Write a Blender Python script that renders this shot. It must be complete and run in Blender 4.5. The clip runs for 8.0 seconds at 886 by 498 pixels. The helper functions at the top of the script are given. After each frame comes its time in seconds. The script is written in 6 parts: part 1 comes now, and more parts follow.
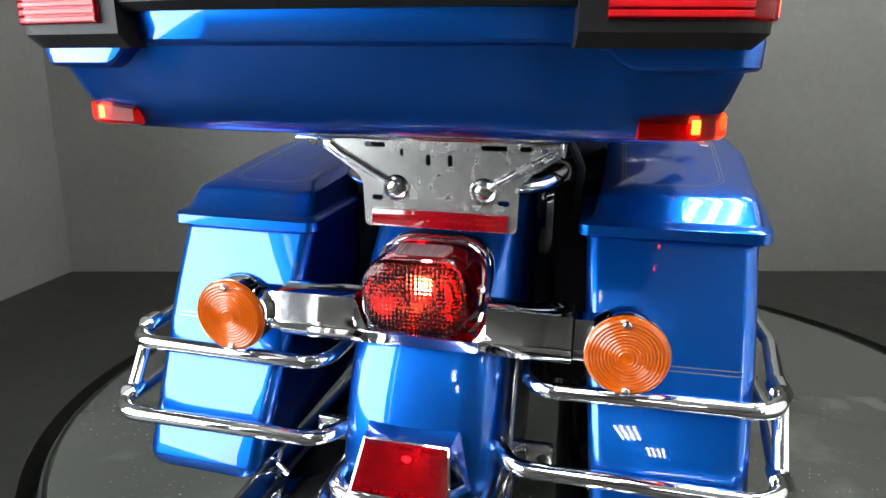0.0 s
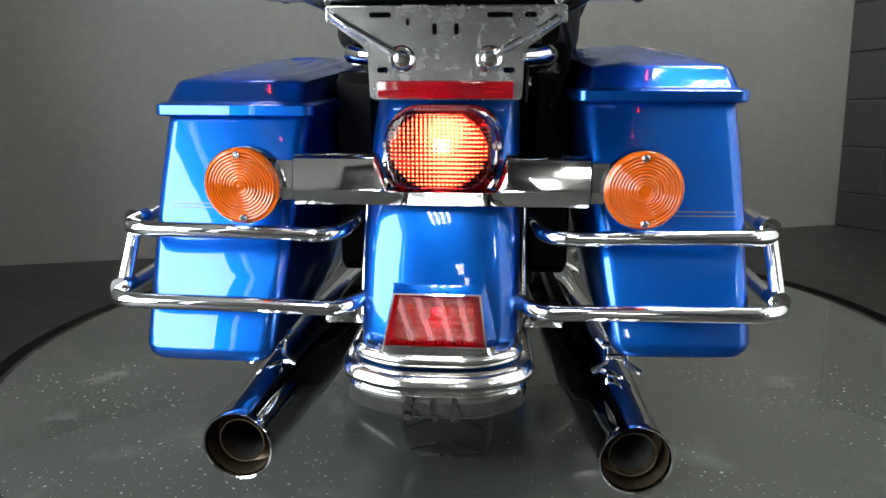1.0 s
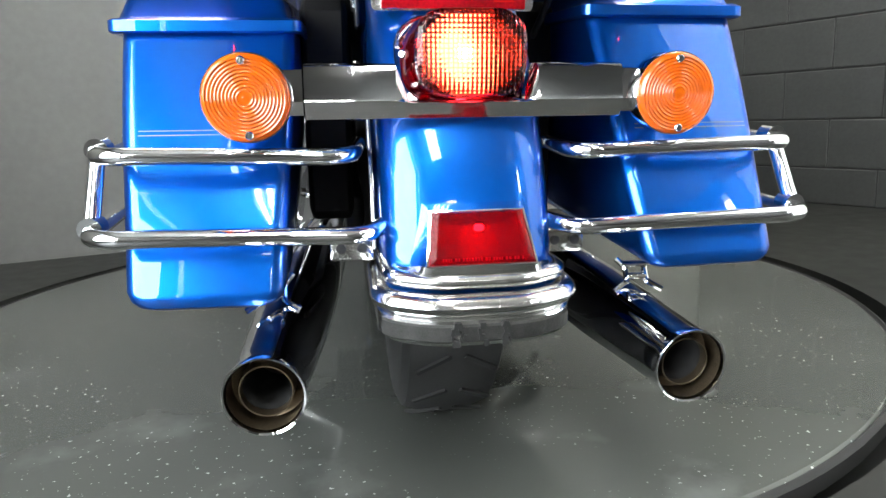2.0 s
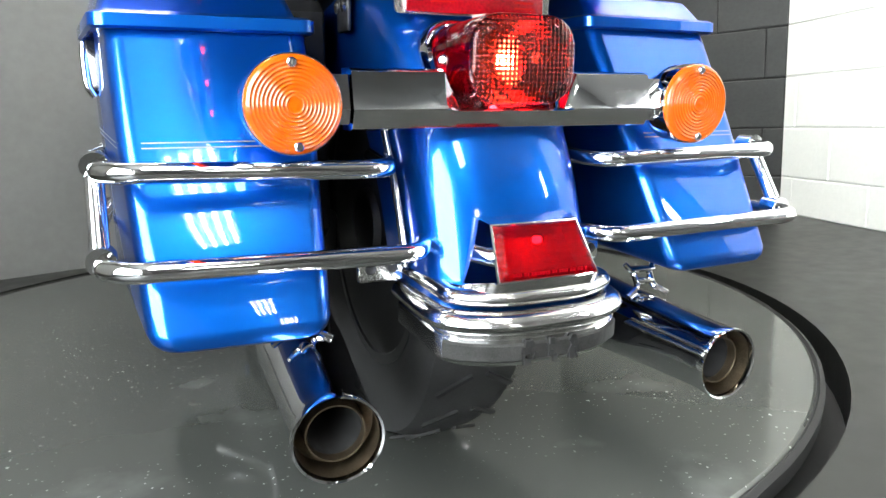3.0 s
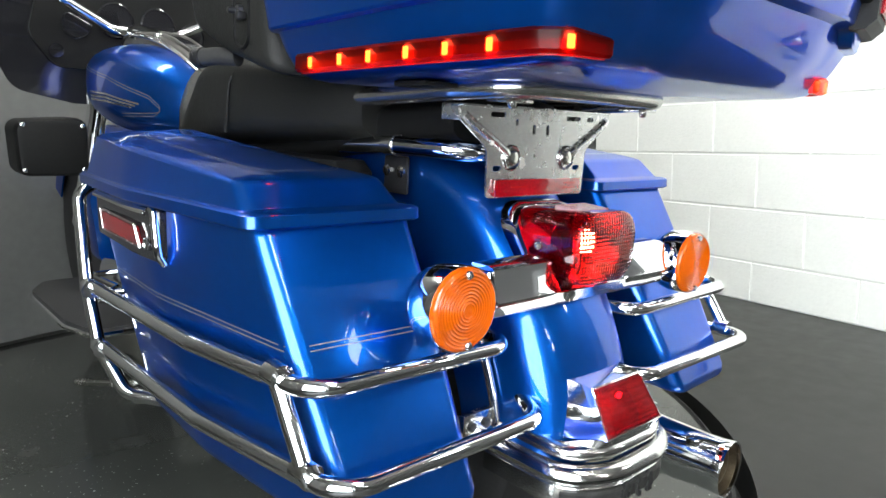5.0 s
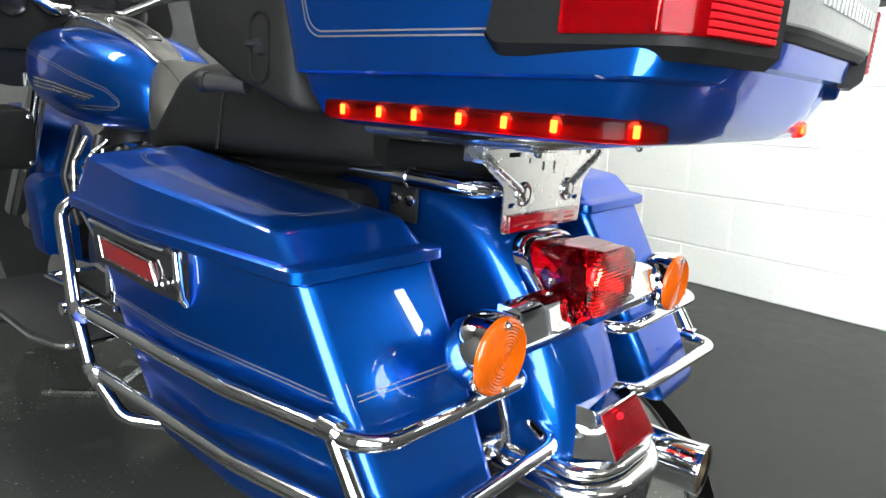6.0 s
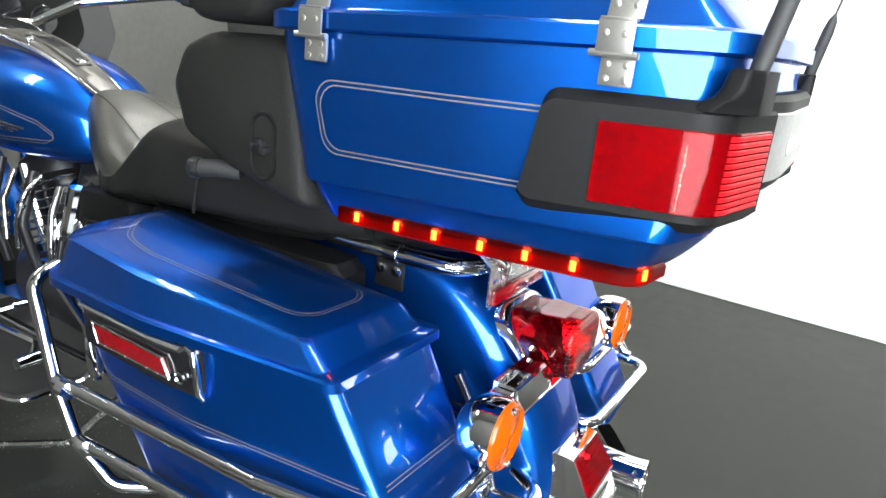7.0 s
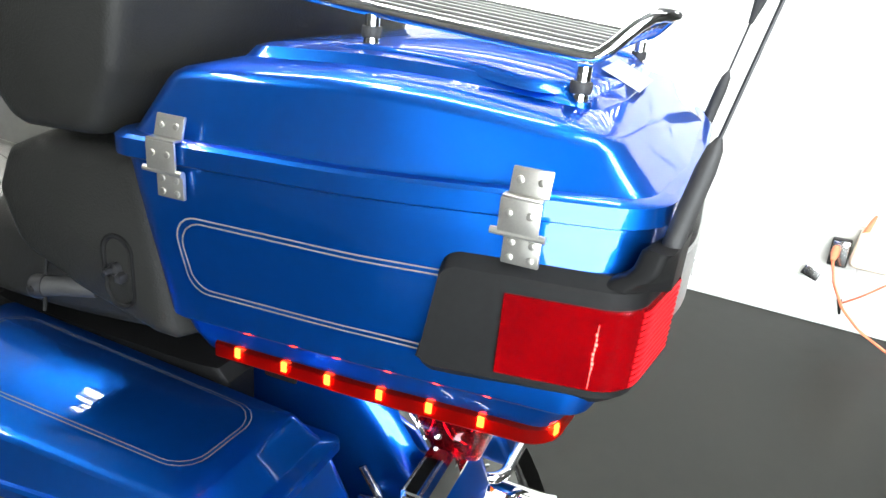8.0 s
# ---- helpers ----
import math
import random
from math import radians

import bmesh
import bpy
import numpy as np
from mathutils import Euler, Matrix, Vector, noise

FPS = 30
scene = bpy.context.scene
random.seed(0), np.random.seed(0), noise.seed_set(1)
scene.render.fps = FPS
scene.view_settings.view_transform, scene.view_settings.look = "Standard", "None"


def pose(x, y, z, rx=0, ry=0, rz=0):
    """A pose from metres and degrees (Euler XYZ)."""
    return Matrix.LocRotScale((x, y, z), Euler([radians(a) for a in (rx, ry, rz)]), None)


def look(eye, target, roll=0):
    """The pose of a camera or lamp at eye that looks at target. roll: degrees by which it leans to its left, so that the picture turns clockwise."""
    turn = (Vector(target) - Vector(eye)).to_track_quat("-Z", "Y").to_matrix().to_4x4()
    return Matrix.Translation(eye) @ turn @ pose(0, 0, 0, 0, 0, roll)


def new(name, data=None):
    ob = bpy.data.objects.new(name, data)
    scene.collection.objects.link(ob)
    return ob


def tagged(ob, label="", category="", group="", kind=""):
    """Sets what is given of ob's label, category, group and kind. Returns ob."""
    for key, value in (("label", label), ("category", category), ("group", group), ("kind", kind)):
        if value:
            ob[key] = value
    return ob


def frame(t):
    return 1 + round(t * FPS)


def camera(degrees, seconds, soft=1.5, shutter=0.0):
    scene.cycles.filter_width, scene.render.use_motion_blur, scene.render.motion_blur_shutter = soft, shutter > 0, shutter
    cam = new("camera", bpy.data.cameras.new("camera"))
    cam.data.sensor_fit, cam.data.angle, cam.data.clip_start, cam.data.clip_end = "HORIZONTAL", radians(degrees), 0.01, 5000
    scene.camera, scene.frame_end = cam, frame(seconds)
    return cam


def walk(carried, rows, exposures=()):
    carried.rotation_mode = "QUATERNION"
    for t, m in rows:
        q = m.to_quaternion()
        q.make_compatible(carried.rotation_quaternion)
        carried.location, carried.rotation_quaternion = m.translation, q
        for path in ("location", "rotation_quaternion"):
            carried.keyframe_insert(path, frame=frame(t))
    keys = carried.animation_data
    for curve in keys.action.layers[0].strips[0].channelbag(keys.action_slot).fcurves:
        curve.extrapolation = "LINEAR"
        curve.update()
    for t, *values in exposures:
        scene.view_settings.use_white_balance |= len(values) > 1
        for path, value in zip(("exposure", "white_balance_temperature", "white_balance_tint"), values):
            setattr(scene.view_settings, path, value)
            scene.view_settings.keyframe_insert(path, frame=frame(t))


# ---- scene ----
cam = camera(65.8, 8.0)
PATH = [
    (0, (0.2173, -0.6983, 0.7221), (-0.2642, 1.1946, 0.2920), -0.71),
    (0.5, (0.1416, -0.7458, 0.6504), (-0.1926, 1.1805, 0.2290), -0.95),
    (1, (0.0720, -0.7746, 0.5547), (-0.0736, 1.1816, 0.1650), -1.45),
    (1.5, (-0.0233, -0.7695, 0.4914), (0.0373, 1.1922, 0.1065), -1.91),
    (1.7, (-0.0627, -0.7542, 0.4742), (0.0857, 1.2021, 0.0857), -2.18),
    (2.8, (-0.2816, -0.6471, 0.4457), (0.3611, 1.2104, 0.0762), -2.93),
    (3, (-0.3268, -0.6276, 0.4642), (0.4309, 1.1845, 0.0870), -2.53),
    (3.5, (-0.4227, -0.5964, 0.5160), (0.5512, 1.1152, 0.1668), -1.97),
    (4, (-0.4996, -0.5837, 0.5757), (0.6547, 1.0140, 0.2371), -1.19),
    (4.5, (-0.5772, -0.5390, 0.6214), (0.6949, 0.9697, 0.2961), -0.62),
    (4.7, (-0.6099, -0.5196, 0.6327), (0.6785, 0.9766, 0.3147), -0.78),
    (5.8, (-0.7301, -0.4288, 0.7094), (0.7147, 0.8939, 0.3057), 0.08),
    (6, (-0.7456, -0.4119, 0.7439), (0.7284, 0.8638, 0.2964), 0.62),
    (6.5, (-0.8130, -0.3529, 0.8388), (0.7401, 0.7959, 0.3208), 1.34),
    (7, (-0.8500, -0.3179, 0.9203), (0.7901, 0.6661, 0.3355), 1.91),
    (7.5, (-0.8217, -0.2723, 0.9918), (0.8936, 0.5259, 0.3431), 2.12),
    (8, (-0.7347, -0.2541, 1.0905), (0.9846, 0.4251, 0.3271), 1.73),
]
walk(cam, [(t, look(eye, target, roll)) for t, eye, target, roll in PATH], [(0.0, -0.06), (0.5, -0.17), (1.0, -0.18), (1.5, 0.16), (1.7, 0.32), (3.0, 0.63), (3.6, 0.5), (4.5, -0.12), (6.0, -0.10), (7.0, 0.14), (8.0, 0.16)])

# ---- world and light ----
world = bpy.data.worlds.new("world")
scene.world = world
world.use_nodes = True
world.node_tree.nodes["Background"].inputs[0].default_value = (0.5, 0.55, 0.6, 1)
world.node_tree.nodes["Background"].inputs[1].default_value = 0.1
scene.view_settings.exposure = 0.0
TUBE_POWER = 52.0


# ---- materials ----
def material(name, color=(0.5, 0.5, 0.5), rough=0.5, metal=0.0, coat=0.0, coat_rough=0.03, emit=None, power=0.0,
             transmission=0.0, ior=1.45, tint=None, spec=0.5, vary=0.0, scale=8.0, bump=0.0, bump_scale=200.0, rough_vary=0.0, sheen=0.0):
    """Principled surface with colour variation at two scales, roughness variation and fine relief."""
    m = bpy.data.materials.new(name)
    m.use_nodes = True
    nt = m.node_tree
    b = nt.nodes["Principled BSDF"]
    b.inputs["Base Color"].default_value = (*color, 1)
    b.inputs["Roughness"].default_value = rough
    b.inputs["Metallic"].default_value = metal
    b.inputs["Coat Weight"].default_value = coat
    b.inputs["Coat Roughness"].default_value = coat_rough
    b.inputs["Transmission Weight"].default_value = transmission
    b.inputs["IOR"].default_value = ior
    b.inputs["Sheen Weight"].default_value = sheen
    b.inputs["Specular IOR Level"].default_value = spec
    if tint:
        b.inputs["Specular Tint"].default_value = (*tint, 1)
    if emit:
        b.inputs["Emission Color"].default_value = (*emit, 1)
        b.inputs["Emission Strength"].default_value = power
    tc = nt.nodes.new("ShaderNodeTexCoord")
    if vary or rough_vary:
        big = nt.nodes.new("ShaderNodeTexNoise")
        big.inputs["Scale"].default_value = scale
        big.inputs["Detail"].default_value = 6
        small = nt.nodes.new("ShaderNodeTexNoise")
        small.inputs["Scale"].default_value = scale * 14
        small.inputs["Detail"].default_value = 4
        mix = nt.nodes.new("ShaderNodeMath")
        mix.operation = "ADD"
        for n in (big, small):
            nt.links.new(tc.outputs["Object"], n.inputs["Vector"])
        nt.links.new(big.outputs[0], mix.inputs[0])
        nt.links.new(small.outputs[0], mix.inputs[1])
        if vary:
            ramp = nt.nodes.new("ShaderNodeMapRange")
            ramp.inputs["From Min"].default_value, ramp.inputs["From Max"].default_value = 0.7, 1.3
            ramp.inputs["To Min"].default_value, ramp.inputs["To Max"].default_value = 1 - vary, 1 + vary
            nt.links.new(mix.outputs[0], ramp.inputs["Value"])
            mul = nt.nodes.new("ShaderNodeVectorMath")
            mul.operation = "SCALE"
            mul.inputs[0].default_value = color
            nt.links.new(ramp.outputs[0], mul.inputs["Scale"])
            nt.links.new(mul.outputs[0], b.inputs["Base Color"])
        if rough_vary:
            r2 = nt.nodes.new("ShaderNodeMapRange")
            r2.inputs["From Min"].default_value, r2.inputs["From Max"].default_value = 0.7, 1.3
            r2.inputs["To Min"].default_value, r2.inputs["To Max"].default_value = max(0.01, rough - rough_vary), rough + rough_vary
            nt.links.new(mix.outputs[0], r2.inputs["Value"])
            nt.links.new(r2.outputs[0], b.inputs["Roughness"])
    if bump:
        n = nt.nodes.new("ShaderNodeTexNoise")
        n.inputs["Scale"].default_value = bump_scale
        n.inputs["Detail"].default_value = 3
        bp = nt.nodes.new("ShaderNodeBump")
        bp.inputs["Strength"].default_value = bump
        bp.inputs["Distance"].default_value = 0.002
        nt.links.new(tc.outputs["Object"], n.inputs["Vector"])
        nt.links.new(n.outputs[0], bp.inputs["Height"])
        nt.links.new(bp.outputs[0], b.inputs["Normal"])
    return m


def nodes_of(m):
    return m.node_tree, m.node_tree.nodes["Principled BSDF"]


BLUE = material("metallic blue paint", (0.002, 0.076, 0.375), rough=0.33, metal=0.88, coat=0.8, coat_rough=0.012, tint=(0.0, 0.35, 0.9), vary=0.05, scale=6)
CHROME = material("chrome", (0.86, 0.87, 0.88), rough=0.05, metal=1.0, rough_vary=0.03, scale=20)
TIP_CHROME = material("hazy chrome", (0.72, 0.72, 0.71), rough=0.17, metal=1.0, vary=0.06, scale=25, rough_vary=0.04)
GREY_TUBE = material("grey painted steel", (0.48, 0.48, 0.46), rough=0.2, metal=0.95, vary=0.15, scale=20)
DULL_CHROME = material("weathered chrome", (0.62, 0.62, 0.6), rough=0.2, metal=1.0, vary=0.12, scale=30, rough_vary=0.1)
STEEL = material("galvanised steel", (0.74, 0.74, 0.72), rough=0.26, metal=0.95, vary=0.07, scale=5, rough_vary=0.035)
HINGE_STEEL = material("satin nickel", (0.40, 0.39, 0.355), rough=0.33, metal=0.85, vary=0.06, scale=40)
BLACK_PLASTIC = material("textured black plastic", (0.007, 0.007, 0.007), rough=0.50, spec=0.15, vary=0.15, scale=10, bump=0.12, bump_scale=1200)
BLACK_GLOSS = material("gloss black", (0.012, 0.012, 0.014), rough=0.12, coat=0.5)
BLACK_METAL = material("dark metal", (0.03, 0.03, 0.032), rough=0.38, metal=0.6, vary=0.2, scale=20)
LEATHER = material("black vinyl", (0.0125, 0.0125, 0.0115), rough=0.50, spec=0.15, vary=0.15, scale=12, bump=0.25, bump_scale=420, rough_vary=0.06)
NOSE_VINYL = material("grey-black vinyl", (0.035, 0.035, 0.03), rough=0.36, spec=0.5, vary=0.2, scale=10, bump=0.3, bump_scale=260, rough_vary=0.08)
CONSOLE = material("dark console paint", (0.075, 0.072, 0.066), rough=0.3, metal=0.3, vary=0.1, scale=20)
RUBBER = material("rubber", (0.018, 0.018, 0.018), rough=0.65, vary=0.2, scale=15, bump=0.1, bump_scale=300)
WORN_RUBBER = material("worn grey rubber", (0.02, 0.02, 0.019), rough=0.6, spec=0.25, vary=0.5, scale=60, bump=0.4, bump_scale=150)
RED_LENS = material("red lens plastic", (0.24, 0.002, 0.006), rough=0.1, coat=1.0, vary=0.35, scale=22)
RED_GLOW = material("faintly glowing red marks", (0.26, 0.003, 0.003), rough=0.18, coat=0.8, emit=(1.0, 0.015, 0.008), power=0.07)
STRIP_BACK = material("lit red strip backing", (0.4, 0.004, 0.004), rough=0.3, emit=(1.0, 0.01, 0.006), power=0.12)
RED_DULL = material("dull red reflector", (0.20, 0.003, 0.006), rough=0.18, coat=0.8, vary=0.25, scale=40)
WINE_BACK = material("red lamp lining", (0.55, 0.04, 0.06), rough=0.5, vary=0.4, scale=60)
WINE = material("wine red lens", (0.20, 0.0008, 0.004), rough=0.14, spec=0.4, transmission=0.7, ior=1.14, coat=0.12)
REFLEX = material("moulded red reflex", (0.42, 0.006, 0.010), rough=0.3, spec=0.3, vary=0.2, scale=60)
SPOT = material("lit bulb cap", (1, 0.4, 0.2), emit=(1.0, 0.4, 0.2), power=260.0)
LAMP_BACK = material("lamp backing", (0.19, 0.035, 0.045), rough=0.35, metal=0.4, vary=0.75, scale=14)
RED_DEEP = material("deep red lamp glass", (0.6, 0.004, 0.012), rough=0.08, transmission=0.9, ior=1.16, coat=0.15, coat_rough=0.08)
AMBER = material("amber lens", (0.70, 0.115, 0.0004), rough=0.22, coat=0.5, spec=0.4, transmission=0.45, ior=1.4)
LENS_GLINT = material("glowing lens glint", (0.2, 0.01, 0.01), emit=(1.0, 0.16, 0.12), power=4.0)
BULB = material("lit bulb", (1, 0.8, 0.5), emit=(1.0, 0.75, 0.4), power=1800.0)
BOWL = material("lamp reflector", (0.75, 0.72, 0.68), rough=0.25, metal=0.9)
TAIL_BOWL = material("silvered lamp bowl", (0.8, 0.74, 0.72), rough=0.06, metal=1.0)
RED_SHELL = material("clear red lamp shell", (0.42, 0.0008, 0.006), rough=0.03, transmission=0.96, ior=1.22, coat=0.6)
STRIP = material("red marker lens", (0.32, 0.0010, 0.0004), rough=0.4, transmission=0.95, ior=1.12, coat=0.1)
STRIP_LED = material("lit marker diode", (1, 0.3, 0.1), emit=(1.0, 0.38, 0.07), power=110.0)
CLEAR = material("clear ribbed plastic", (0.34, 0.2, 0.2), rough=0.2, coat=0.5, vary=0.1, scale=60)
PIN = material("silver pinstripe", (0.17, 0.185, 0.20), rough=0.35, metal=0.4)
PANEL = material("satin silver panel", (0.36, 0.36, 0.35), rough=0.38, metal=0.7, vary=0.15, scale=12)
STICKER = material("worn sticker", (0.32, 0.36, 0.38), rough=0.3, vary=0.5, scale=30)
DECAL_RED = material("red decal", (0.5, 0.01, 0.015), rough=0.4)
DECAL_WHITE = material("white decal", (0.7, 0.7, 0.72), rough=0.4)
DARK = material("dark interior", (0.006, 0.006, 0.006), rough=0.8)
ORANGE_CORD = material("orange cord", (0.72, 0.2, 0.1), rough=0.5, vary=0.1)
BOX_PLASTIC = material("cream plastic", (0.7, 0.62, 0.5), rough=0.45, vary=0.06)
TAN_SOOT = material("heat stained steel", (0.11, 0.085, 0.055), rough=0.4, metal=0.9, vary=0.3, scale=40)
LIGHT_TUBE = material("fluorescent tube", (1, 1, 1), emit=(1.0, 0.99, 0.95), power=TUBE_POWER)
FIXTURE = material("white enamel", (0.75, 0.75, 0.73), rough=0.35, vary=0.04)
CEILING = material("ceiling paint", (0.2, 0.2, 0.193), rough=0.8, vary=0.08, scale=3)
WHITE_WALL = material("white masonry paint", (0.75, 0.76, 0.715), rough=0.38, vary=0.03, scale=5, bump=0.35, bump_scale=90)
GREY_WALL = material("grey wall paint", (0.115, 0.116, 0.110), rough=0.5, vary=0.09, scale=2.5, bump=0.1, bump_scale=60)
DIM_WALL = material("dull grey paint", (0.12, 0.122, 0.117), rough=0.6, vary=0.08, scale=3)
SHOP_WALL = material("dull dark paint", (0.09, 0.09, 0.088), rough=0.6, vary=0.08, scale=3)
SHOP_DAY = material("daylight at the shop windows", (0.8, 0.85, 0.9), emit=(0.95, 0.98, 1.0), power=45.0)
# glow of the sheet added behind the west window opening
WEST_FILL = material("daylight", (0.8, 0.85, 0.9), emit=(0.9, 0.96, 1.0), power=15.5)
BLACK_WALL = material("black masonry paint", (0.022, 0.023, 0.022), rough=0.5, vary=0.2, scale=5, bump=0.35, bump_scale=90)
LENS_RED_CLEAR = material("red transparent lens", (0.62, 0.003, 0.006), rough=0.045, transmission=1.0, ior=1.25, coat=0.4)

# level flutes moulded in the fender reflector
nt, bsdf = nodes_of(WINE)
tc = nt.nodes.new("ShaderNodeTexCoord")
sep = nt.nodes.new("ShaderNodeSeparateXYZ")
nt.links.new(tc.outputs["Object"], sep.inputs[0])
flute = nt.nodes.new("ShaderNodeMath")
flute.operation = "MULTIPLY"
flute.inputs[1].default_value = 2 * math.pi / 0.0062
nt.links.new(sep.outputs["Z"], flute.inputs[0])
wavy = nt.nodes.new("ShaderNodeMath")
wavy.operation = "SINE"
nt.links.new(flute.outputs[0], wavy.inputs[0])
bp = nt.nodes.new("ShaderNodeBump")
bp.inputs["Strength"].default_value = 0.45
bp.inputs["Distance"].default_value = 0.0005
nt.links.new(wavy.outputs[0], bp.inputs["Height"])
nt.links.new(bp.outputs[0], bsdf.inputs["Normal"])

# prism grid and rings moulded in the tail lamp lens
nt, bsdf = nodes_of(LENS_RED_CLEAR)
tc = nt.nodes.new("ShaderNodeTexCoord")
sep = nt.nodes.new("ShaderNodeSeparateXYZ")
nt.links.new(tc.outputs["Object"], sep.inputs[0])
waves = []
for axis in ("X", "Z"):
    mul = nt.nodes.new("ShaderNodeMath")
    mul.operation = "MULTIPLY"
    mul.inputs[1].default_value = 2 * math.pi / 0.0046
    sn = nt.nodes.new("ShaderNodeMath")
    sn.operation = "SINE"
    nt.links.new(sep.outputs[axis], mul.inputs[0])
    nt.links.new(mul.outputs[0], sn.inputs[0])
    waves.append(sn)
add = nt.nodes.new("ShaderNodeMath")
nt.links.new(waves[0].outputs[0], add.inputs[0])
nt.links.new(waves[1].outputs[0], add.inputs[1])
bp = nt.nodes.new("ShaderNodeBump")
bp.inputs["Strength"].default_value = 0.9
bp.inputs["Distance"].default_value = 0.00033
nt.links.new(add.outputs[0], bp.inputs["Height"])
nt.links.new(bp.outputs[0], bsdf.inputs["Normal"])
low_wave = nt.nodes.new("ShaderNodeMath")
low_wave.operation = "MINIMUM"
nt.links.new(waves[0].outputs[0], low_wave.inputs[0])
nt.links.new(waves[1].outputs[0], low_wave.inputs[1])
cell = nt.nodes.new("ShaderNodeMapRange")
for k, v in (("From Min", -0.95), ("From Max", -0.2), ("To Min", 0.0), ("To Max", 1.0)):
    cell.inputs[k].default_value = v
nt.links.new(low_wave.outputs[0], cell.inputs["Value"])
tone = nt.nodes.new("ShaderNodeMix")
tone.data_type = "RGBA"
tone.inputs["A"].default_value = (0.14, 0.0001, 0.0001, 1)
tone.inputs["B"].default_value = (0.6, 0.006, 0.003, 1)
nt.links.new(cell.outputs[0], tone.inputs["Factor"])
nt.links.new(tone.outputs["Result"], bsdf.inputs["Base Color"])


def floor_paint(name, base, rough, fleck):
    """Glossy dark floor paint with scuffs, dull patches and pale flecks."""
    m = material(name, base, rough=rough)
    nt, b = nodes_of(m)
    tc = nt.nodes.new("ShaderNodeTexCoord")

    def noise_node(scale, detail=4):
        n = nt.nodes.new("ShaderNodeTexNoise")
        n.inputs["Scale"].default_value, n.inputs["Detail"].default_value = scale, detail
        nt.links.new(tc.outputs["Object"], n.inputs["Vector"])
        return n

    def ranged(src, a, c, lo, hi):
        r = nt.nodes.new("ShaderNodeMapRange")
        for k, v in (("From Min", a), ("From Max", c), ("To Min", lo), ("To Max", hi)):
            r.inputs[k].default_value = v
        nt.links.new(src, r.inputs["Value"])
        return r

    big, mid, tiny = noise_node(1.6, 5), noise_node(14, 6), noise_node(120, 2)
    smear = ranged(noise_node(5.5, 9).outputs[0], 0.57, 0.75, 0.0, 0.16)
    patch = ranged(noise_node(3.0, 3).outputs[0], 0.42, 0.58, 0.0, 1.0)
    flecks = ranged(tiny.outputs[0], 0.735 - fleck, 0.76 - fleck, 0.0, 1.0)
    fp = nt.nodes.new("ShaderNodeMath")
    fp.operation = "MULTIPLY"
    nt.links.new(flecks.outputs[0], fp.inputs[0])
    nt.links.new(patch.outputs[0], fp.inputs[1])
    pale = nt.nodes.new("ShaderNodeMath")
    pale.operation = "MAXIMUM"
    nt.links.new(fp.outputs[0], pale.inputs[0])
    nt.links.new(smear.outputs[0], pale.inputs[1])
    tone = ranged(big.outputs[0], 0.3, 0.7, 0.92, 1.1)
    sc = nt.nodes.new("ShaderNodeVectorMath")
    sc.operation = "SCALE"
    sc.inputs[0].default_value = base
    nt.links.new(tone.outputs[0], sc.inputs["Scale"])
    mx = nt.nodes.new("ShaderNodeMix")
    mx.data_type = "RGBA"
    nt.links.new(pale.outputs[0], mx.inputs["Factor"])
    nt.links.new(sc.outputs[0], mx.inputs["A"])
    mx.inputs["B"].default_value = (0.3, 0.31, 0.3, 1)
    nt.links.new(mx.outputs["Result"], b.inputs["Base Color"])
    rr = ranged(mid.outputs[0], 0.35, 0.7, rough * 0.85, rough * 1.25)
    nt.links.new(rr.outputs[0], b.inputs["Roughness"])
    bp = nt.nodes.new("ShaderNodeBump")
    bp.inputs["Strength"].default_value = 0.05
    bp.inputs["Distance"].default_value = 0.003
    nt.links.new(mid.outputs[0], bp.inputs["Height"])
    nt.links.new(bp.outputs[0], b.inputs["Normal"])
    return m


FLOOR = material("grey floor paint", (0.014, 0.0145, 0.013), rough=0.38, spec=0.2, vary=0.16, scale=1.3, rough_vary=0.05, bump=0.03, bump_scale=35)
TABLE = floor_paint("turntable paint", (0.05, 0.053, 0.048), 0.08, 0.053)


# ---- mesh tools ----
def part(name, bm, mat, parent=None, label="", sharp=35, matrix=None):
    """Links bm as one mesh object, smooth but for edges sharper than the given angle."""
    bmesh.ops.remove_doubles(bm, verts=bm.verts, dist=1e-5)
    bmesh.ops.recalc_face_normals(bm, faces=bm.faces)
    limit = radians(sharp)
    for f in bm.faces:
        f.smooth = True
    for e in bm.edges:
        if len(e.link_faces) == 2 and e.calc_face_angle(0) > limit:
            e.smooth = False
    me = bpy.data.meshes.new(name)
    bm.to_mesh(me)
    bm.free()
    me.materials.append(mat)
    ob = new(name, me)
    if parent:
        ob.parent = parent
    if matrix:
        ob.matrix_local = matrix
    if label:
        ob["label"] = label
    return ob


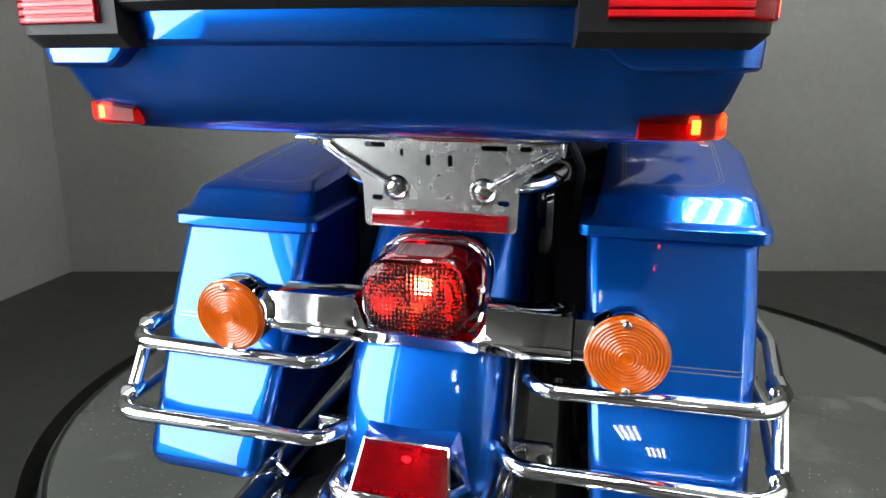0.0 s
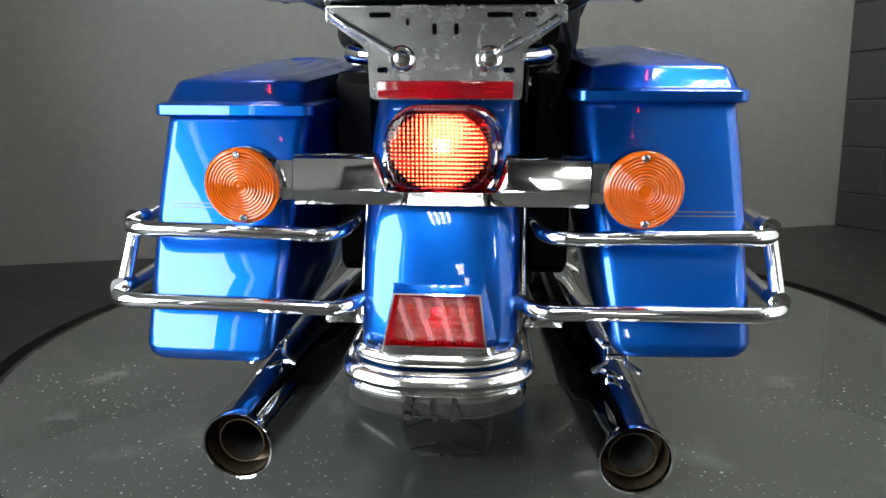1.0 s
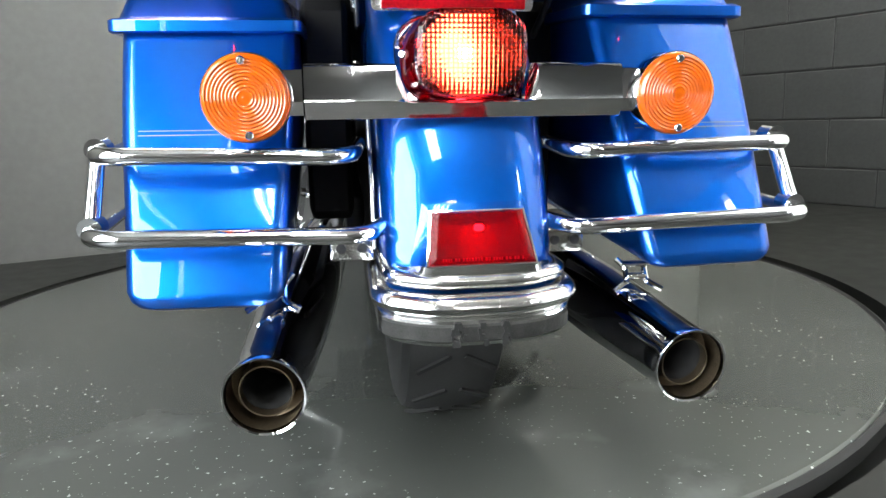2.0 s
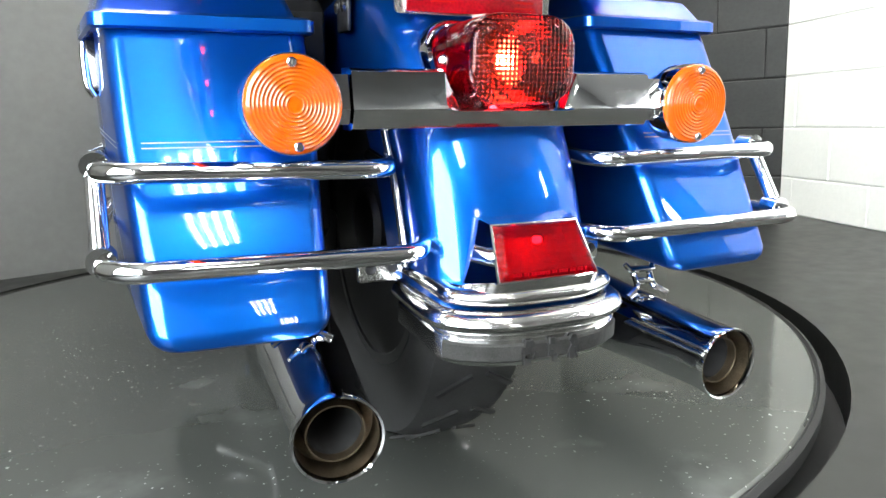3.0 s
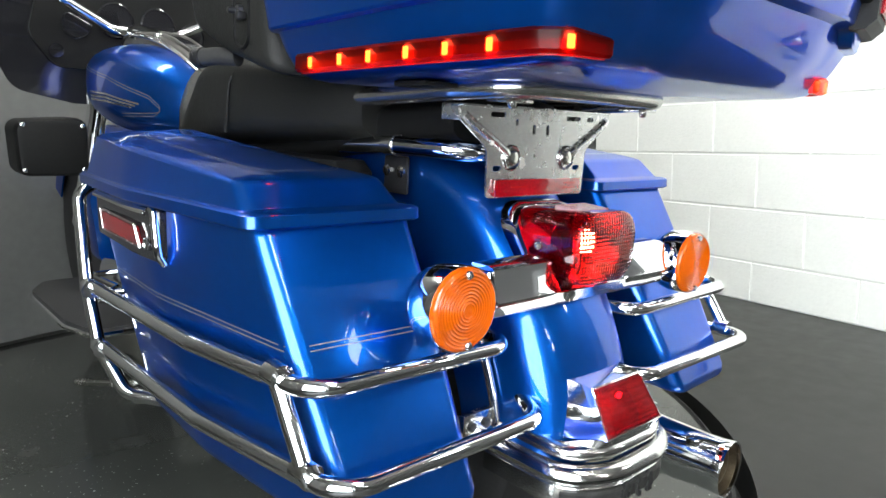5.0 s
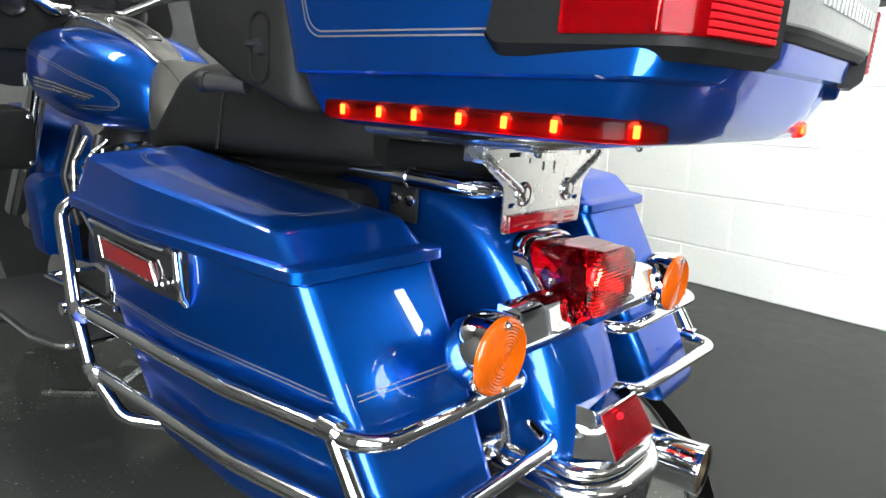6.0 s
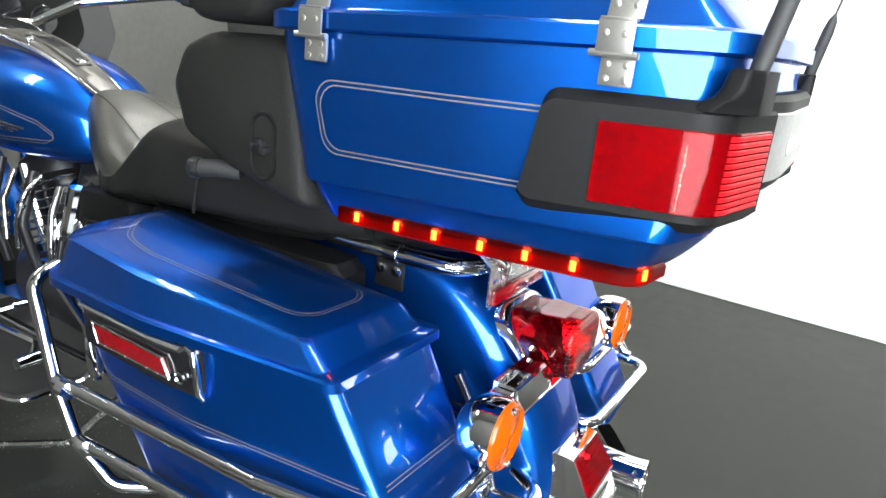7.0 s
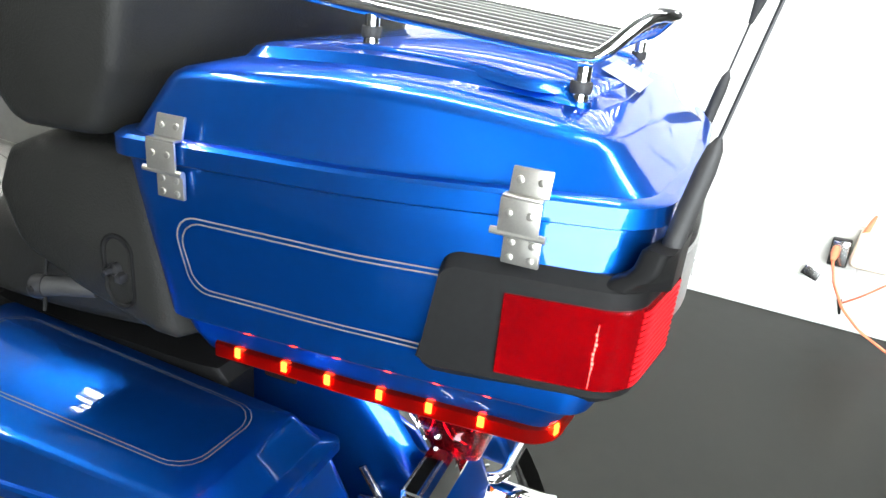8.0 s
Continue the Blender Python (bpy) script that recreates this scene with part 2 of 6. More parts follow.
def rpoly(pts, r, n=5):
    """A closed 2D outline with its corners rounded; r: one radius or one for each corner."""
    out = []
    count = len(pts)
    for i in range(count):
        p, a, b = Vector(pts[i]), Vector(pts[i - 1]), Vector(pts[(i + 1) % count])
        rr = r[i] if isinstance(r, (list, tuple)) else r
        u, v = (a - p), (b - p)
        lu, lv = u.length, v.length
        u, v = u / lu, v / lv
        ang = math.acos(max(-1, min(1, u.dot(v))))
        if rr <= 0 or ang > 3.1:
            out += [tuple(p)] * (n + 1)
            continue
        cut = min(rr / math.tan(ang / 2), lu * 0.49, lv * 0.49)
        rr = cut * math.tan(ang / 2)
        c = p + (u + v).normalized() * (rr / math.sin(ang / 2))
        s, e = p + u * cut - c, p + v * cut - c
        for k in range(n + 1):
            f = k / n
            d = (s * (1 - f) + e * f)
            out.append(tuple(c + d.normalized() * rr))
    return out


def loft(bm, loops, cap0=True, cap1=True, closed=True):
    rows = [[bm.verts.new(p) for p in lp] for lp in loops]
    n = len(rows[0])
    for a, b in zip(rows, rows[1:]):
        for i in range(n if closed else n - 1):
            j = (i + 1) % n
            try:
                bm.faces.new((a[i], a[j], b[j], b[i]))
            except ValueError:
                pass
    if cap0:
        bm.faces.new(rows[0])
    if cap1:
        bm.faces.new(list(reversed(rows[-1])))
    return rows


def bend(pts, r, n=6):
    """A 3D path with its corners rounded."""
    pts = [Vector(p) for p in pts]
    out = [pts[0]]
    for i in range(1, len(pts) - 1):
        p, a, b = pts[i], pts[i - 1], pts[i + 1]
        u, v = (a - p), (b - p)
        lu, lv = u.length, v.length
        u, v = u / lu, v / lv
        ang = math.acos(max(-1, min(1, u.dot(v))))
        if ang > 3.1:
            out.append(p)
            continue
        cut = min(r / math.tan(ang / 2), lu * 0.48, lv * 0.48)
        rr = cut * math.tan(ang / 2)
        c = p + (u + v).normalized() * (rr / math.sin(ang / 2))
        s, e = p + u * cut - c, p + v * cut - c
        for k in range(n + 1):
            f = k / n
            out.append(c + (s * (1 - f) + e * f).normalized() * rr)
    out.append(pts[-1])
    return out


def tube(bm, pts, r, n=14, closed=False, caps=True):
    pts = [Vector(p) for p in pts]
    count = len(pts)
    nrm = None
    loops = []
    for i, p in enumerate(pts):
        if closed:
            d = (pts[(i + 1) % count] - pts[i - 1]).normalized()
        else:
            d = (pts[min(i + 1, count - 1)] - pts[max(i - 1, 0)]).normalized()
        if nrm is None:
            nrm = d.orthogonal().normalized()
        nrm = (nrm - d * nrm.dot(d)).normalized()
        bi = d.cross(nrm)
        rr = r[i] if isinstance(r, (list, tuple)) else r
        loops.append([p + (nrm * math.cos(a) + bi * math.sin(a)) * rr for a in (2 * math.pi * k / n for k in range(n))])
    if closed:
        loops.append(loops[0])
    loft(bm, loops, caps and not closed, caps and not closed)


def lathe(bm, profile, center, axis=(0, -1, 0), n=32, cap0=True, cap1=True):
    """Revolves (radius, height) pairs round an axis."""
    ax = Vector(axis).normalized()
    u = ax.orthogonal().normalized()
    v = ax.cross(u)
    c = Vector(center)
    loops = [[c + ax * h + (u * math.cos(a) + v * math.sin(a)) * max(r, 1e-4) for a in (2 * math.pi * k / n for k in range(n))] for r, h in profile]
    loft(bm, loops, cap0, cap1)


def box(bm, c, s, bevel=0.0, seg=2, turn=None):
    tmp = bmesh.new()
    bmesh.ops.create_cube(tmp, size=1.0)
    bmesh.ops.scale(tmp, vec=s, verts=tmp.verts)
    if bevel:
        bmesh.ops.bevel(tmp, geom=tmp.edges[:], offset=bevel, segments=seg, affect="EDGES", profile=0.5)
    if turn:
        bmesh.ops.transform(tmp, matrix=turn, verts=tmp.verts)
    bmesh.ops.translate(tmp, vec=c, verts=tmp.verts)
    me = bpy.data.meshes.new("tmp")
    tmp.to_mesh(me)
    tmp.free()
    bm.from_mesh(me)
    bpy.data.meshes.remove(me)


def slab(bm, outline, holes, thick, place):
    """A flat plate with real holes; place maps (u, v, w) to the world."""
    cu = bpy.data.curves.new("tmp", "CURVE")
    cu.dimensions, cu.fill_mode, cu.extrude = "2D", "BOTH", thick / 2
    for loop in [outline, *holes]:
        sp = cu.splines.new("POLY")
        sp.points.add(len(loop) - 1)
        for q, (a, b) in zip(sp.points, loop):
            q.co = (a, b, 0, 1)
        sp.use_cyclic_u = True
    ob = bpy.data.objects.new("tmp", cu)
    scene.collection.objects.link(ob)
    dep = bpy.context.evaluated_depsgraph_get()
    me = bpy.data.meshes.new_from_object(ob.evaluated_get(dep))
    for v in me.vertices:
        v.co = place(*v.co)
    bm.from_mesh(me)
    bpy.data.objects.remove(ob)
    bpy.data.curves.remove(cu)
    bpy.data.meshes.remove(me)


def slot(cx, cy, w, h, n=6):
    return rpoly([(cx - w / 2, cy - h / 2), (cx + w / 2, cy - h / 2), (cx + w / 2, cy + h / 2), (cx - w / 2, cy + h / 2)], min(w, h) / 2 * 0.98, n)


def band(bm, path, off0, off1, z0, z1, shear=0.0, bevel=0.004, start=0.0, end=0.0, slant=0.0):
    """A strip that follows a plan path, between two offsets outwards (to the left of the path's way) and two heights.
    start, end: radii of the corners at its ends; slant: how far the top corner lies behind the bottom one there."""
    pts = [Vector((p[0], p[1])) for p in path]
    if start or end:
        pts = [Vector((p.x, p.y)) for p in along([(p.x, p.y, 0) for p in pts], 0.0016)]
    run = [0.0]
    for p, q in zip(pts, pts[1:]):
        run.append(run[-1] + (q - p).length)
    low, high = z0, z1
    loops = []
    b = min(bevel, (off1 - off0) * 0.45)
    for i, p in enumerate(pts):
        z0, z1 = low, high
        for rad, s in ((start, run[i]), (end, run[-1] - run[i])):
            if rad and s < rad:
                z0 += rad - math.sqrt(max(0, rad * rad - (rad - s) ** 2))
            if rad and s < rad + slant:
                k = max(0.0, s - slant)
                z1 -= rad - math.sqrt(max(0, rad * rad - (rad - k) ** 2)) if s >= slant else (high - low - rad * 2) * (1 - s / slant) + rad
        z1 = max(z1, z0 + 0.001)
        bb = min(b, (z1 - z0) * 0.45)
        prof = [(off0, z0), (off1 - b, z0), (off1, z0 + bb), (off1, z1 - bb), (off1 - b, z1), (off0, z1)]
        d = (pts[min(i + 1, len(pts) - 1)] - pts[max(i - 1, 0)]).normalized()
        nrm = Vector((d.y, -d.x))
        loops.append([(p.x + nrm.x * o, p.y + nrm.y * o, z + shear * p.y) for o, z in prof])
    loft(bm, loops)


def ribbon(bm, ob, pts, toward, width, lift=0.0006):
    """A painted line laid on a surface: the points are carried along a direction until they meet ob."""
    from mathutils import bvhtree
    tree = bvhtree.BVHTree.FromPolygons([v.co.copy() for v in ob.data.vertices], [tuple(p.vertices) for p in ob.data.polygons])
    way = Vector(toward).normalized()
    found = []
    for p in pts:
        hit, nrm, _, _ = tree.ray_cast(Vector(p) - way * 0.3, way)
        if hit is not None:
            if nrm.dot(way) > 0:
                nrm = -nrm
            found.append((hit + nrm * lift, nrm))
    rows = []
    for i, (p, nrm) in enumerate(found):
        d = (found[min(i + 1, len(found) - 1)][0] - found[max(i - 1, 0)][0]).normalized()
        side = d.cross(nrm).normalized() * width / 2
        rows.append((bm.verts.new(p - side), bm.verts.new(p + side)))
    for a, b in zip(rows, rows[1:]):
        bm.faces.new((a[0], a[1], b[1], b[0]))


def along(pts, step=0.01, closed=False):
    """Evenly spaced points along a path."""
    pts = [Vector(p) for p in pts]
    if closed:
        pts.append(pts[0])
    out = []
    for a, b in zip(pts, pts[1:]):
        k = max(1, int((b - a).length / step))
        out += [a.lerp(b, i / k) for i in range(k)]
    return out + [pts[-1]]


def root(name, label, category, kind="", group="", matrix=None):
    ob = new(name)
    ob.empty_display_size = 0.1
    if matrix:
        ob.matrix_world = matrix
    return tagged(ob, label, category, group, kind)


# ---- the room ----
CORNER_LEFT, CORNER_BACK = Vector((-2.08, 1.727)), Vector((1.66, 2.49))
EDGE = Vector((2.14, 1.50))
REAR_RIGHT, REAR_LEFT = Vector((1.12, -3.26)), Vector((-1.15, -3.3))
HEIGHT = 3.0
TABLE_C, TABLE_R, GAP = Vector((-0.013, 0.965)), 1.070, 0.05


def wall(name, a, b, mat, thick=0.15):
    d = (b - a).normalized()
    nrm = Vector((d.y, -d.x))
    bm = bmesh.new()
    loops = []
    for z in (0.0, HEIGHT):
        loops.append([(*p, z) for p in (a, b, b - nrm * thick, a - nrm * thick)])
    loft(bm, loops)
    return tagged(part(name, bm, mat), kind="structure")


north = wall("wall_north", CORNER_LEFT, CORNER_BACK, GREY_WALL)
tagged(north, "smooth grey painted studio wall behind the turntable", "wall")
WEST_EDGE = REAR_LEFT.lerp(CORNER_LEFT, 0.62)
tagged(wall("wall_west_dark", WEST_EDGE, CORNER_LEFT, DIM_WALL), "dark grey painted studio wall beside the turntable", "wall")

dark_wall = tagged(wall("wall_east_dark", CORNER_BACK, EDGE, DARK), "black painted concrete block wall", "wall")
ewd = (REAR_RIGHT - EDGE).normalized()
WHITE_END = EDGE + ewd * 2.74
white_wall = tagged(wall("wall_east_white", EDGE, WHITE_END, WHITE_WALL), "white painted concrete block wall", "wall")
# the shop goes on behind the end of the white wall, with one tall narrow window
SHOP = [WHITE_END, Vector((3.2, -1.10)), Vector((3.2, -10.0)), Vector((-0.6, -10.0)), REAR_LEFT]
for k, (a, b) in enumerate(zip(SHOP, SHOP[1:])):
    if k != 1:
        tagged(wall("wall_shop", a, b, SHOP_WALL), "dull grey painted shop wall", "wall")
SLIT_A, SLIT_B, SLIT_LOW, SLIT_HIGH = -3.22, -2.86, 1.95, 2.75
bm = bmesh.new()
for y0, y1, z0, z1 in ((-1.10, SLIT_B, 0, HEIGHT), (SLIT_A, -10.0, 0, HEIGHT), (SLIT_B, SLIT_A, 0, SLIT_LOW), (SLIT_B, SLIT_A, SLIT_HIGH, HEIGHT)):
    box(bm, (3.275, (y0 + y1) / 2, (z0 + z1) / 2), (0.15, abs(y1 - y0), z1 - z0))
tagged(part("wall_shop_window", bm, SHOP_WALL), "grey painted shop wall with a tall narrow window", "wall", kind="structure")
bm = bmesh.new()
box(bm, (3.8, (SLIT_A + SLIT_B) / 2 - 0.2, 1.8), (0.02, 1.6, 2.6))
tagged(part("backdrop_shop", bm, SHOP_DAY), "plain bright daylight outside the shop window", "backdrop", kind="structure")

# the rest of the west wall, unseen, round a window added as soft fill light
wdir = (WEST_EDGE - REAR_LEFT).normalized()
wlen = (WEST_EDGE - REAR_LEFT).length
win_a, win_b, win_z0, win_z1 = 0.45, 3.05, 0.30, 2.50


def at_west(u, out, z):
    p = REAR_LEFT + wdir * u + Vector((wdir.y, -wdir.x)) * out
    return Vector((p.x, p.y, z))


def west_piece(bm, u0, u1, z0, z1, o0=0.0, o1=-0.15):
    loft(bm, [[at_west(u0, o0, z), at_west(u1, o0, z), at_west(u1, o1, z), at_west(u0, o1, z)] for z in (z0, z1)])


bm = bmesh.new()
west_piece(bm, 0, win_a, 0, HEIGHT)
west_piece(bm, win_b, wlen, 0, HEIGHT)
west_piece(bm, win_a, win_b, 0, win_z0)
west_piece(bm, win_a, win_b, win_z1, HEIGHT)
tagged(part("wall_west", bm, SHOP_WALL), "unseen grey painted wall round the added window", "wall", kind="structure")
window = tagged(root("fill_window", "unseen white framed window added as a soft light source", "window"), kind="structure")
for u0, u1, z0, z1 in ((win_a, win_a + 0.05, win_z0, win_z1), (win_b - 0.05, win_b, win_z0, win_z1)):
    bm = bmesh.new()
    west_piece(bm, u0, u1, z0, z1, -0.04, -0.10)
    part("window_frame", bm, FIXTURE, window)
for z0 in (win_z0, win_z1 - 0.05):
    bm = bmesh.new()
    west_piece(bm, win_a + 0.05, win_b - 0.05, z0, z0 + 0.05, -0.045, -0.095)
    part("window_frame", bm, FIXTURE, window)
bm = bmesh.new()
west_piece(bm, win_a - 0.3, win_b + 0.3, win_z0 - 0.3, win_z1 + 0.3, -0.6, -0.62)
tagged(part("backdrop", bm, WEST_FILL), "plain glowing sheet added to light the bike from the west", "backdrop", kind="structure")

bm = bmesh.new()
rim_n = 96
ring = [(TABLE_C.x + (TABLE_R + GAP) * math.cos(2 * math.pi * k / rim_n), TABLE_C.y + (TABLE_R + GAP) * math.sin(2 * math.pi * k / rim_n)) for k in range(rim_n)]
far = []
for k in range(rim_n):
    c, s = math.cos(2 * math.pi * k / rim_n), math.sin(2 * math.pi * k / rim_n)
    f = 14 / max(abs(c), abs(s))
    far.append((TABLE_C.x + f * c, TABLE_C.y + f * s))
loft(bm, [[(x, y, -0.09) for x, y in ring], [(x, y, -0.004) for x, y in ring], [(x, y, 0) for x, y in ring], [(x, y, 0) for x, y in far]], False, False)
tagged(part("floor", bm, FLOOR), "worn glossy dark grey painted concrete floor", "floor", kind="structure")
bm = bmesh.new()
lathe(bm, [(0.02, -0.10), (TABLE_R + GAP + 0.02, -0.10), (TABLE_R + GAP + 0.02, -0.092), (0.02, -0.092)], (*TABLE_C, 0), (0, 0, 1), 64)
tagged(part("turntable_pit", bm, DARK), "dark gap under the turntable edge", "floor", kind="structure")
bm = bmesh.new()
lathe(bm, [(0.01, -0.05), (TABLE_R - 0.004, -0.05), (TABLE_R, -0.046), (TABLE_R, -0.004), (TABLE_R - 0.004, 0.0), (0.01, 0.0)], (*TABLE_C, 0), (0, 0, 1), 128)
table = tagged(part("turntable", bm, TABLE), "round glossy dark grey turntable with scuffed paint", "turntable")
bm = bmesh.new()
lathe(bm, [(TABLE_R + 0.002, -0.03), (TABLE_R + 0.012, -0.03), (TABLE_R + 0.014, -0.004), (TABLE_R + 0.006, 0.002), (TABLE_R + 0.002, -0.004)], (*TABLE_C, 0), (0, 0, 1), 128)
random.seed(9)
for k in range(3, 128, 1):
    d = random.uniform(-0.0005, 0.0006)
    for v in bm.verts:
        q = Vector((v.co.x - TABLE_C.x, v.co.y - TABLE_C.y))
        if abs(((math.atan2(q.y, q.x) - 2 * math.pi * k / 128 + math.pi) % (2 * math.pi)) - math.pi) < 0.02 and q.length > TABLE_R + 0.005:
            v.co.x += q.x / q.length * d
            v.co.y += q.y / q.length * d
part("rubber_edge", bm, DARK, table, "black rubber edging strip")

bm = bmesh.new()
box(bm, (3.5, -3.5, HEIGHT + 0.05), (15, 16, 0.1))
tagged(part("ceiling", bm, CEILING), "plain painted ceiling", "ceiling", kind="structure")


def ceiling_light(x, y, turn=0.0):
    lamp = root("ceiling_light", "white four-tube fluorescent ceiling light, switched on", "ceiling light", group="ceiling lights", matrix=pose(x, y, HEIGHT - 0.002, 0, 0, turn))
    bm = bmesh.new()
    loft(bm, [[(-0.30, -0.62, 0), (0.30, -0.62, 0), (0.30, 0.62, 0), (-0.30, 0.62, 0)], [(-0.26, -0.61, -0.05), (0.26, -0.61, -0.05), (0.26, 0.61, -0.05), (-0.26, 0.61, -0.05)]])
    part("housing", bm, FIXTURE, lamp)
    for x0 in (-0.195, -0.065, 0.065, 0.195):
        bm = bmesh.new()
        tube(bm, [(x0, -0.58, -0.075), (x0, 0.58, -0.075)], 0.019, 12)
        part("fluorescent_tube", bm, LIGHT_TUBE, lamp, "glowing white tube")
    return lamp


LAMPS = [(0.0, -1.35, 10), (-0.25, -2.6, 10), (0.80, 0.2, 10), (1.35, 1.40, 10), (-0.6, 2.0, 100), (0.6, -6.4, 10), (1.4, -8.2, 10)]
for x, y, turn in LAMPS:
    ceiling_light(x, y, turn)


# ---- the motorcycle ----
up = Vector((-0.03, 0.06, 1)).normalized()
side_axis = Vector((0, 1, 0)).cross(up).normalized()
LEAN = Matrix((side_axis, up.cross(side_axis), up)).to_4x4()
LEAN.translation = (0, 0, 0.02)
bike = root("motorcycle", "metallic blue touring motorcycle with chrome trim standing on a turntable", "motorcycle", matrix=LEAN)

# rear wheel
AXLE = Vector((0, 0.36, 0.272))
bm = bmesh.new()
lathe(bm, [(0.205, -0.045), (0.235, -0.062), (0.285, -0.066), (0.302, -0.058), (0.309, -0.04), (0.314, 0), (0.309, 0.04), (0.302, 0.058), (0.285, 0.066), (0.235, 0.062), (0.205, 0.045)], AXLE, (1, 0, 0), 72)
tyre = part("rear_tyre", bm, RUBBER, bike, "black rubber tyre with grooved tread")
for k in range(26):
    a = 2 * math.pi * k / 26
    for s in (-1, 1):
        bm = bmesh.new()
        c = AXLE + Vector((s * 0.03, math.cos(a) * 0.3135, math.sin(a) * 0.3135))
        box(bm, c, (0.05, 0.006, 0.004), turn=(Matrix.Rotation(a + math.pi / 2, 4, "X") @ Matrix.Rotation(s * 0.6, 4, "Z")))
        part("tread_groove", bm, DARK, tyre)
bm = bmesh.new()
lathe(bm, [(0.03, -0.06), (0.05, -0.055), (0.06, -0.03), (0.17, -0.02), (0.195, -0.048), (0.208, -0.048), (0.208, 0.048), (0.195, 0.048), (0.17, 0.02), (0.06, 0.03), (0.05, 0.055), (0.03, 0.06)], AXLE, (1, 0, 0), 48)
part("rear_rim", bm, BLACK_METAL, bike, "dark alloy wheel rim")
bm = bmesh.new()
for s in (-1, 1):
    box(bm, (s * 0.115, 0.55, 0.27), (0.03, 0.45, 0.06), 0.01)
    tube(bm, [(s * 0.13, 0.36, 0.28), (s * 0.13, 0.50, 0.52)], 0.024, 14)
part("swing_arm", bm, BLACK_METAL, bike, "dark swing arm with shock absorbers")

# rear fender: an arched shell over the wheel
FC, FR = Vector((0, 0.36, 0.275)), 0.362


def fender_point(phi, x, d):
    kick = max(0.0, 1 - math.degrees(phi) / 34)
    r = FR + d + 0.024 * min(kick, 1.1) ** 1.6
    return (x, FC.y - r * math.cos(phi), FC.z + r * math.sin(phi))


prof = []
for k in range(25):
    a = math.pi * (1 - k / 24)
    c, s = math.cos(a), math.sin(a)
    prof.append((0.093 * math.copysign(abs(c) ** 0.7, c), -0.055 + 0.055 * abs(s) ** 0.7))
prof = [(-0.096, -0.15), (-0.095, -0.10)] + prof + [(0.095, -0.10), (0.096, -0.15)]
inner = [(x * 0.965, d - 0.003) for x, d in prof]
bm = bmesh.new()
loft(bm, [[fender_point(radians(-4 + 112 * k / 40), x, d) for x, d in prof + inner[::-1]] for k in range(41)])
fender = part("rear_fender", bm, BLUE, bike, "metallic blue rear fender")

# fender struts with bolts, each side
for s in (-1, 1):
    bm = bmesh.new()
    arc = [radians(2 + 34 * k / 30) for k in range(31)]
    loft(bm, [[fender_point(phi, s * (0.0985 + dx), -0.085 + dr) for dx, dr in ((-0.001, -0.006), (0.002, -0.006), (0.0035, -0.0045), (0.004, 0.0), (0.0035, 0.0045), (0.002, 0.006), (-0.001, 0.006))] for phi in arc])
    part("fender_strut", bm, GREY_TUBE, bike, "dull grey metal fender strut", sharp=60)
    bm = bmesh.new()
    box(bm, (s * 0.104, 0.262, 0.560), (0.006, 0.050, 0.050), 0.004)
    strut = part("fender_bracket", bm, BLACK_METAL, bike, "black bolted bracket above the fender")
    for dy in (-0.018, 0.018):
        bm = bmesh.new()
        lathe(bm, [(0.008, 0), (0.008, 0.003), (0.005, 0.0045)], (s * 0.107, 0.262 + dy * 0.8, 0.565), (s, 0, 0), 10)
        part("bolt", bm, DULL_CHROME, strut)
    # bracket behind the lower guard end
    bm = bmesh.new()
    box(bm, (s * 0.125, 0.07, 0.285), (0.05, 0.012, 0.032), 0.004)
    bracket = part("guard_bracket", bm, DULL_CHROME, bike, "grey steel mounting bracket")
    for dx in (-0.012, 0.012):
        bm = bmesh.new()
        lathe(bm, [(0.006, 0), (0.006, 0.003), (0.003, 0.004)], (s * 0.125 + dx, 0.064, 0.285), (0, -1, 0), 10)
        part("bolt", bm, BLACK_METAL, bracket)

# chrome fender tip, bumper and reflector
plan = rpoly([(-0.091, 0.075), (-0.091, -0.038), (-0.045, -0.064), (0.045, -0.064), (0.091, -0.038), (0.091, 0.075)], [0, 0.035, 0.08, 0.08, 0.035, 0], 7)


def round_profile(bm, path, r_out, r_z, z, push=0.0, n=12, drop=0.0):
    loops = []
    pts = [Vector(p) for p in path]
    for i, p in enumerate(pts):
        d = (pts[min(i + 1, len(pts) - 1)] - pts[max(i - 1, 0)]).normalized()
        nrm = Vector((d.y, -d.x))
        loops.append([(p.x + nrm.x * (push + r_out * math.cos(a)), p.y + nrm.y * (push + r_out * math.cos(a)), z - drop * (p.y + 0.066) + r_z * math.sin(a)) for a in (2 * math.pi * k / n for k in range(n))])
    loft(bm, loops)


def dedupe(path):
    out = []
    for p in path:
        if not out or (Vector(p) - Vector(out[-1])).length > 1e-4:
            out.append(p)
    return out


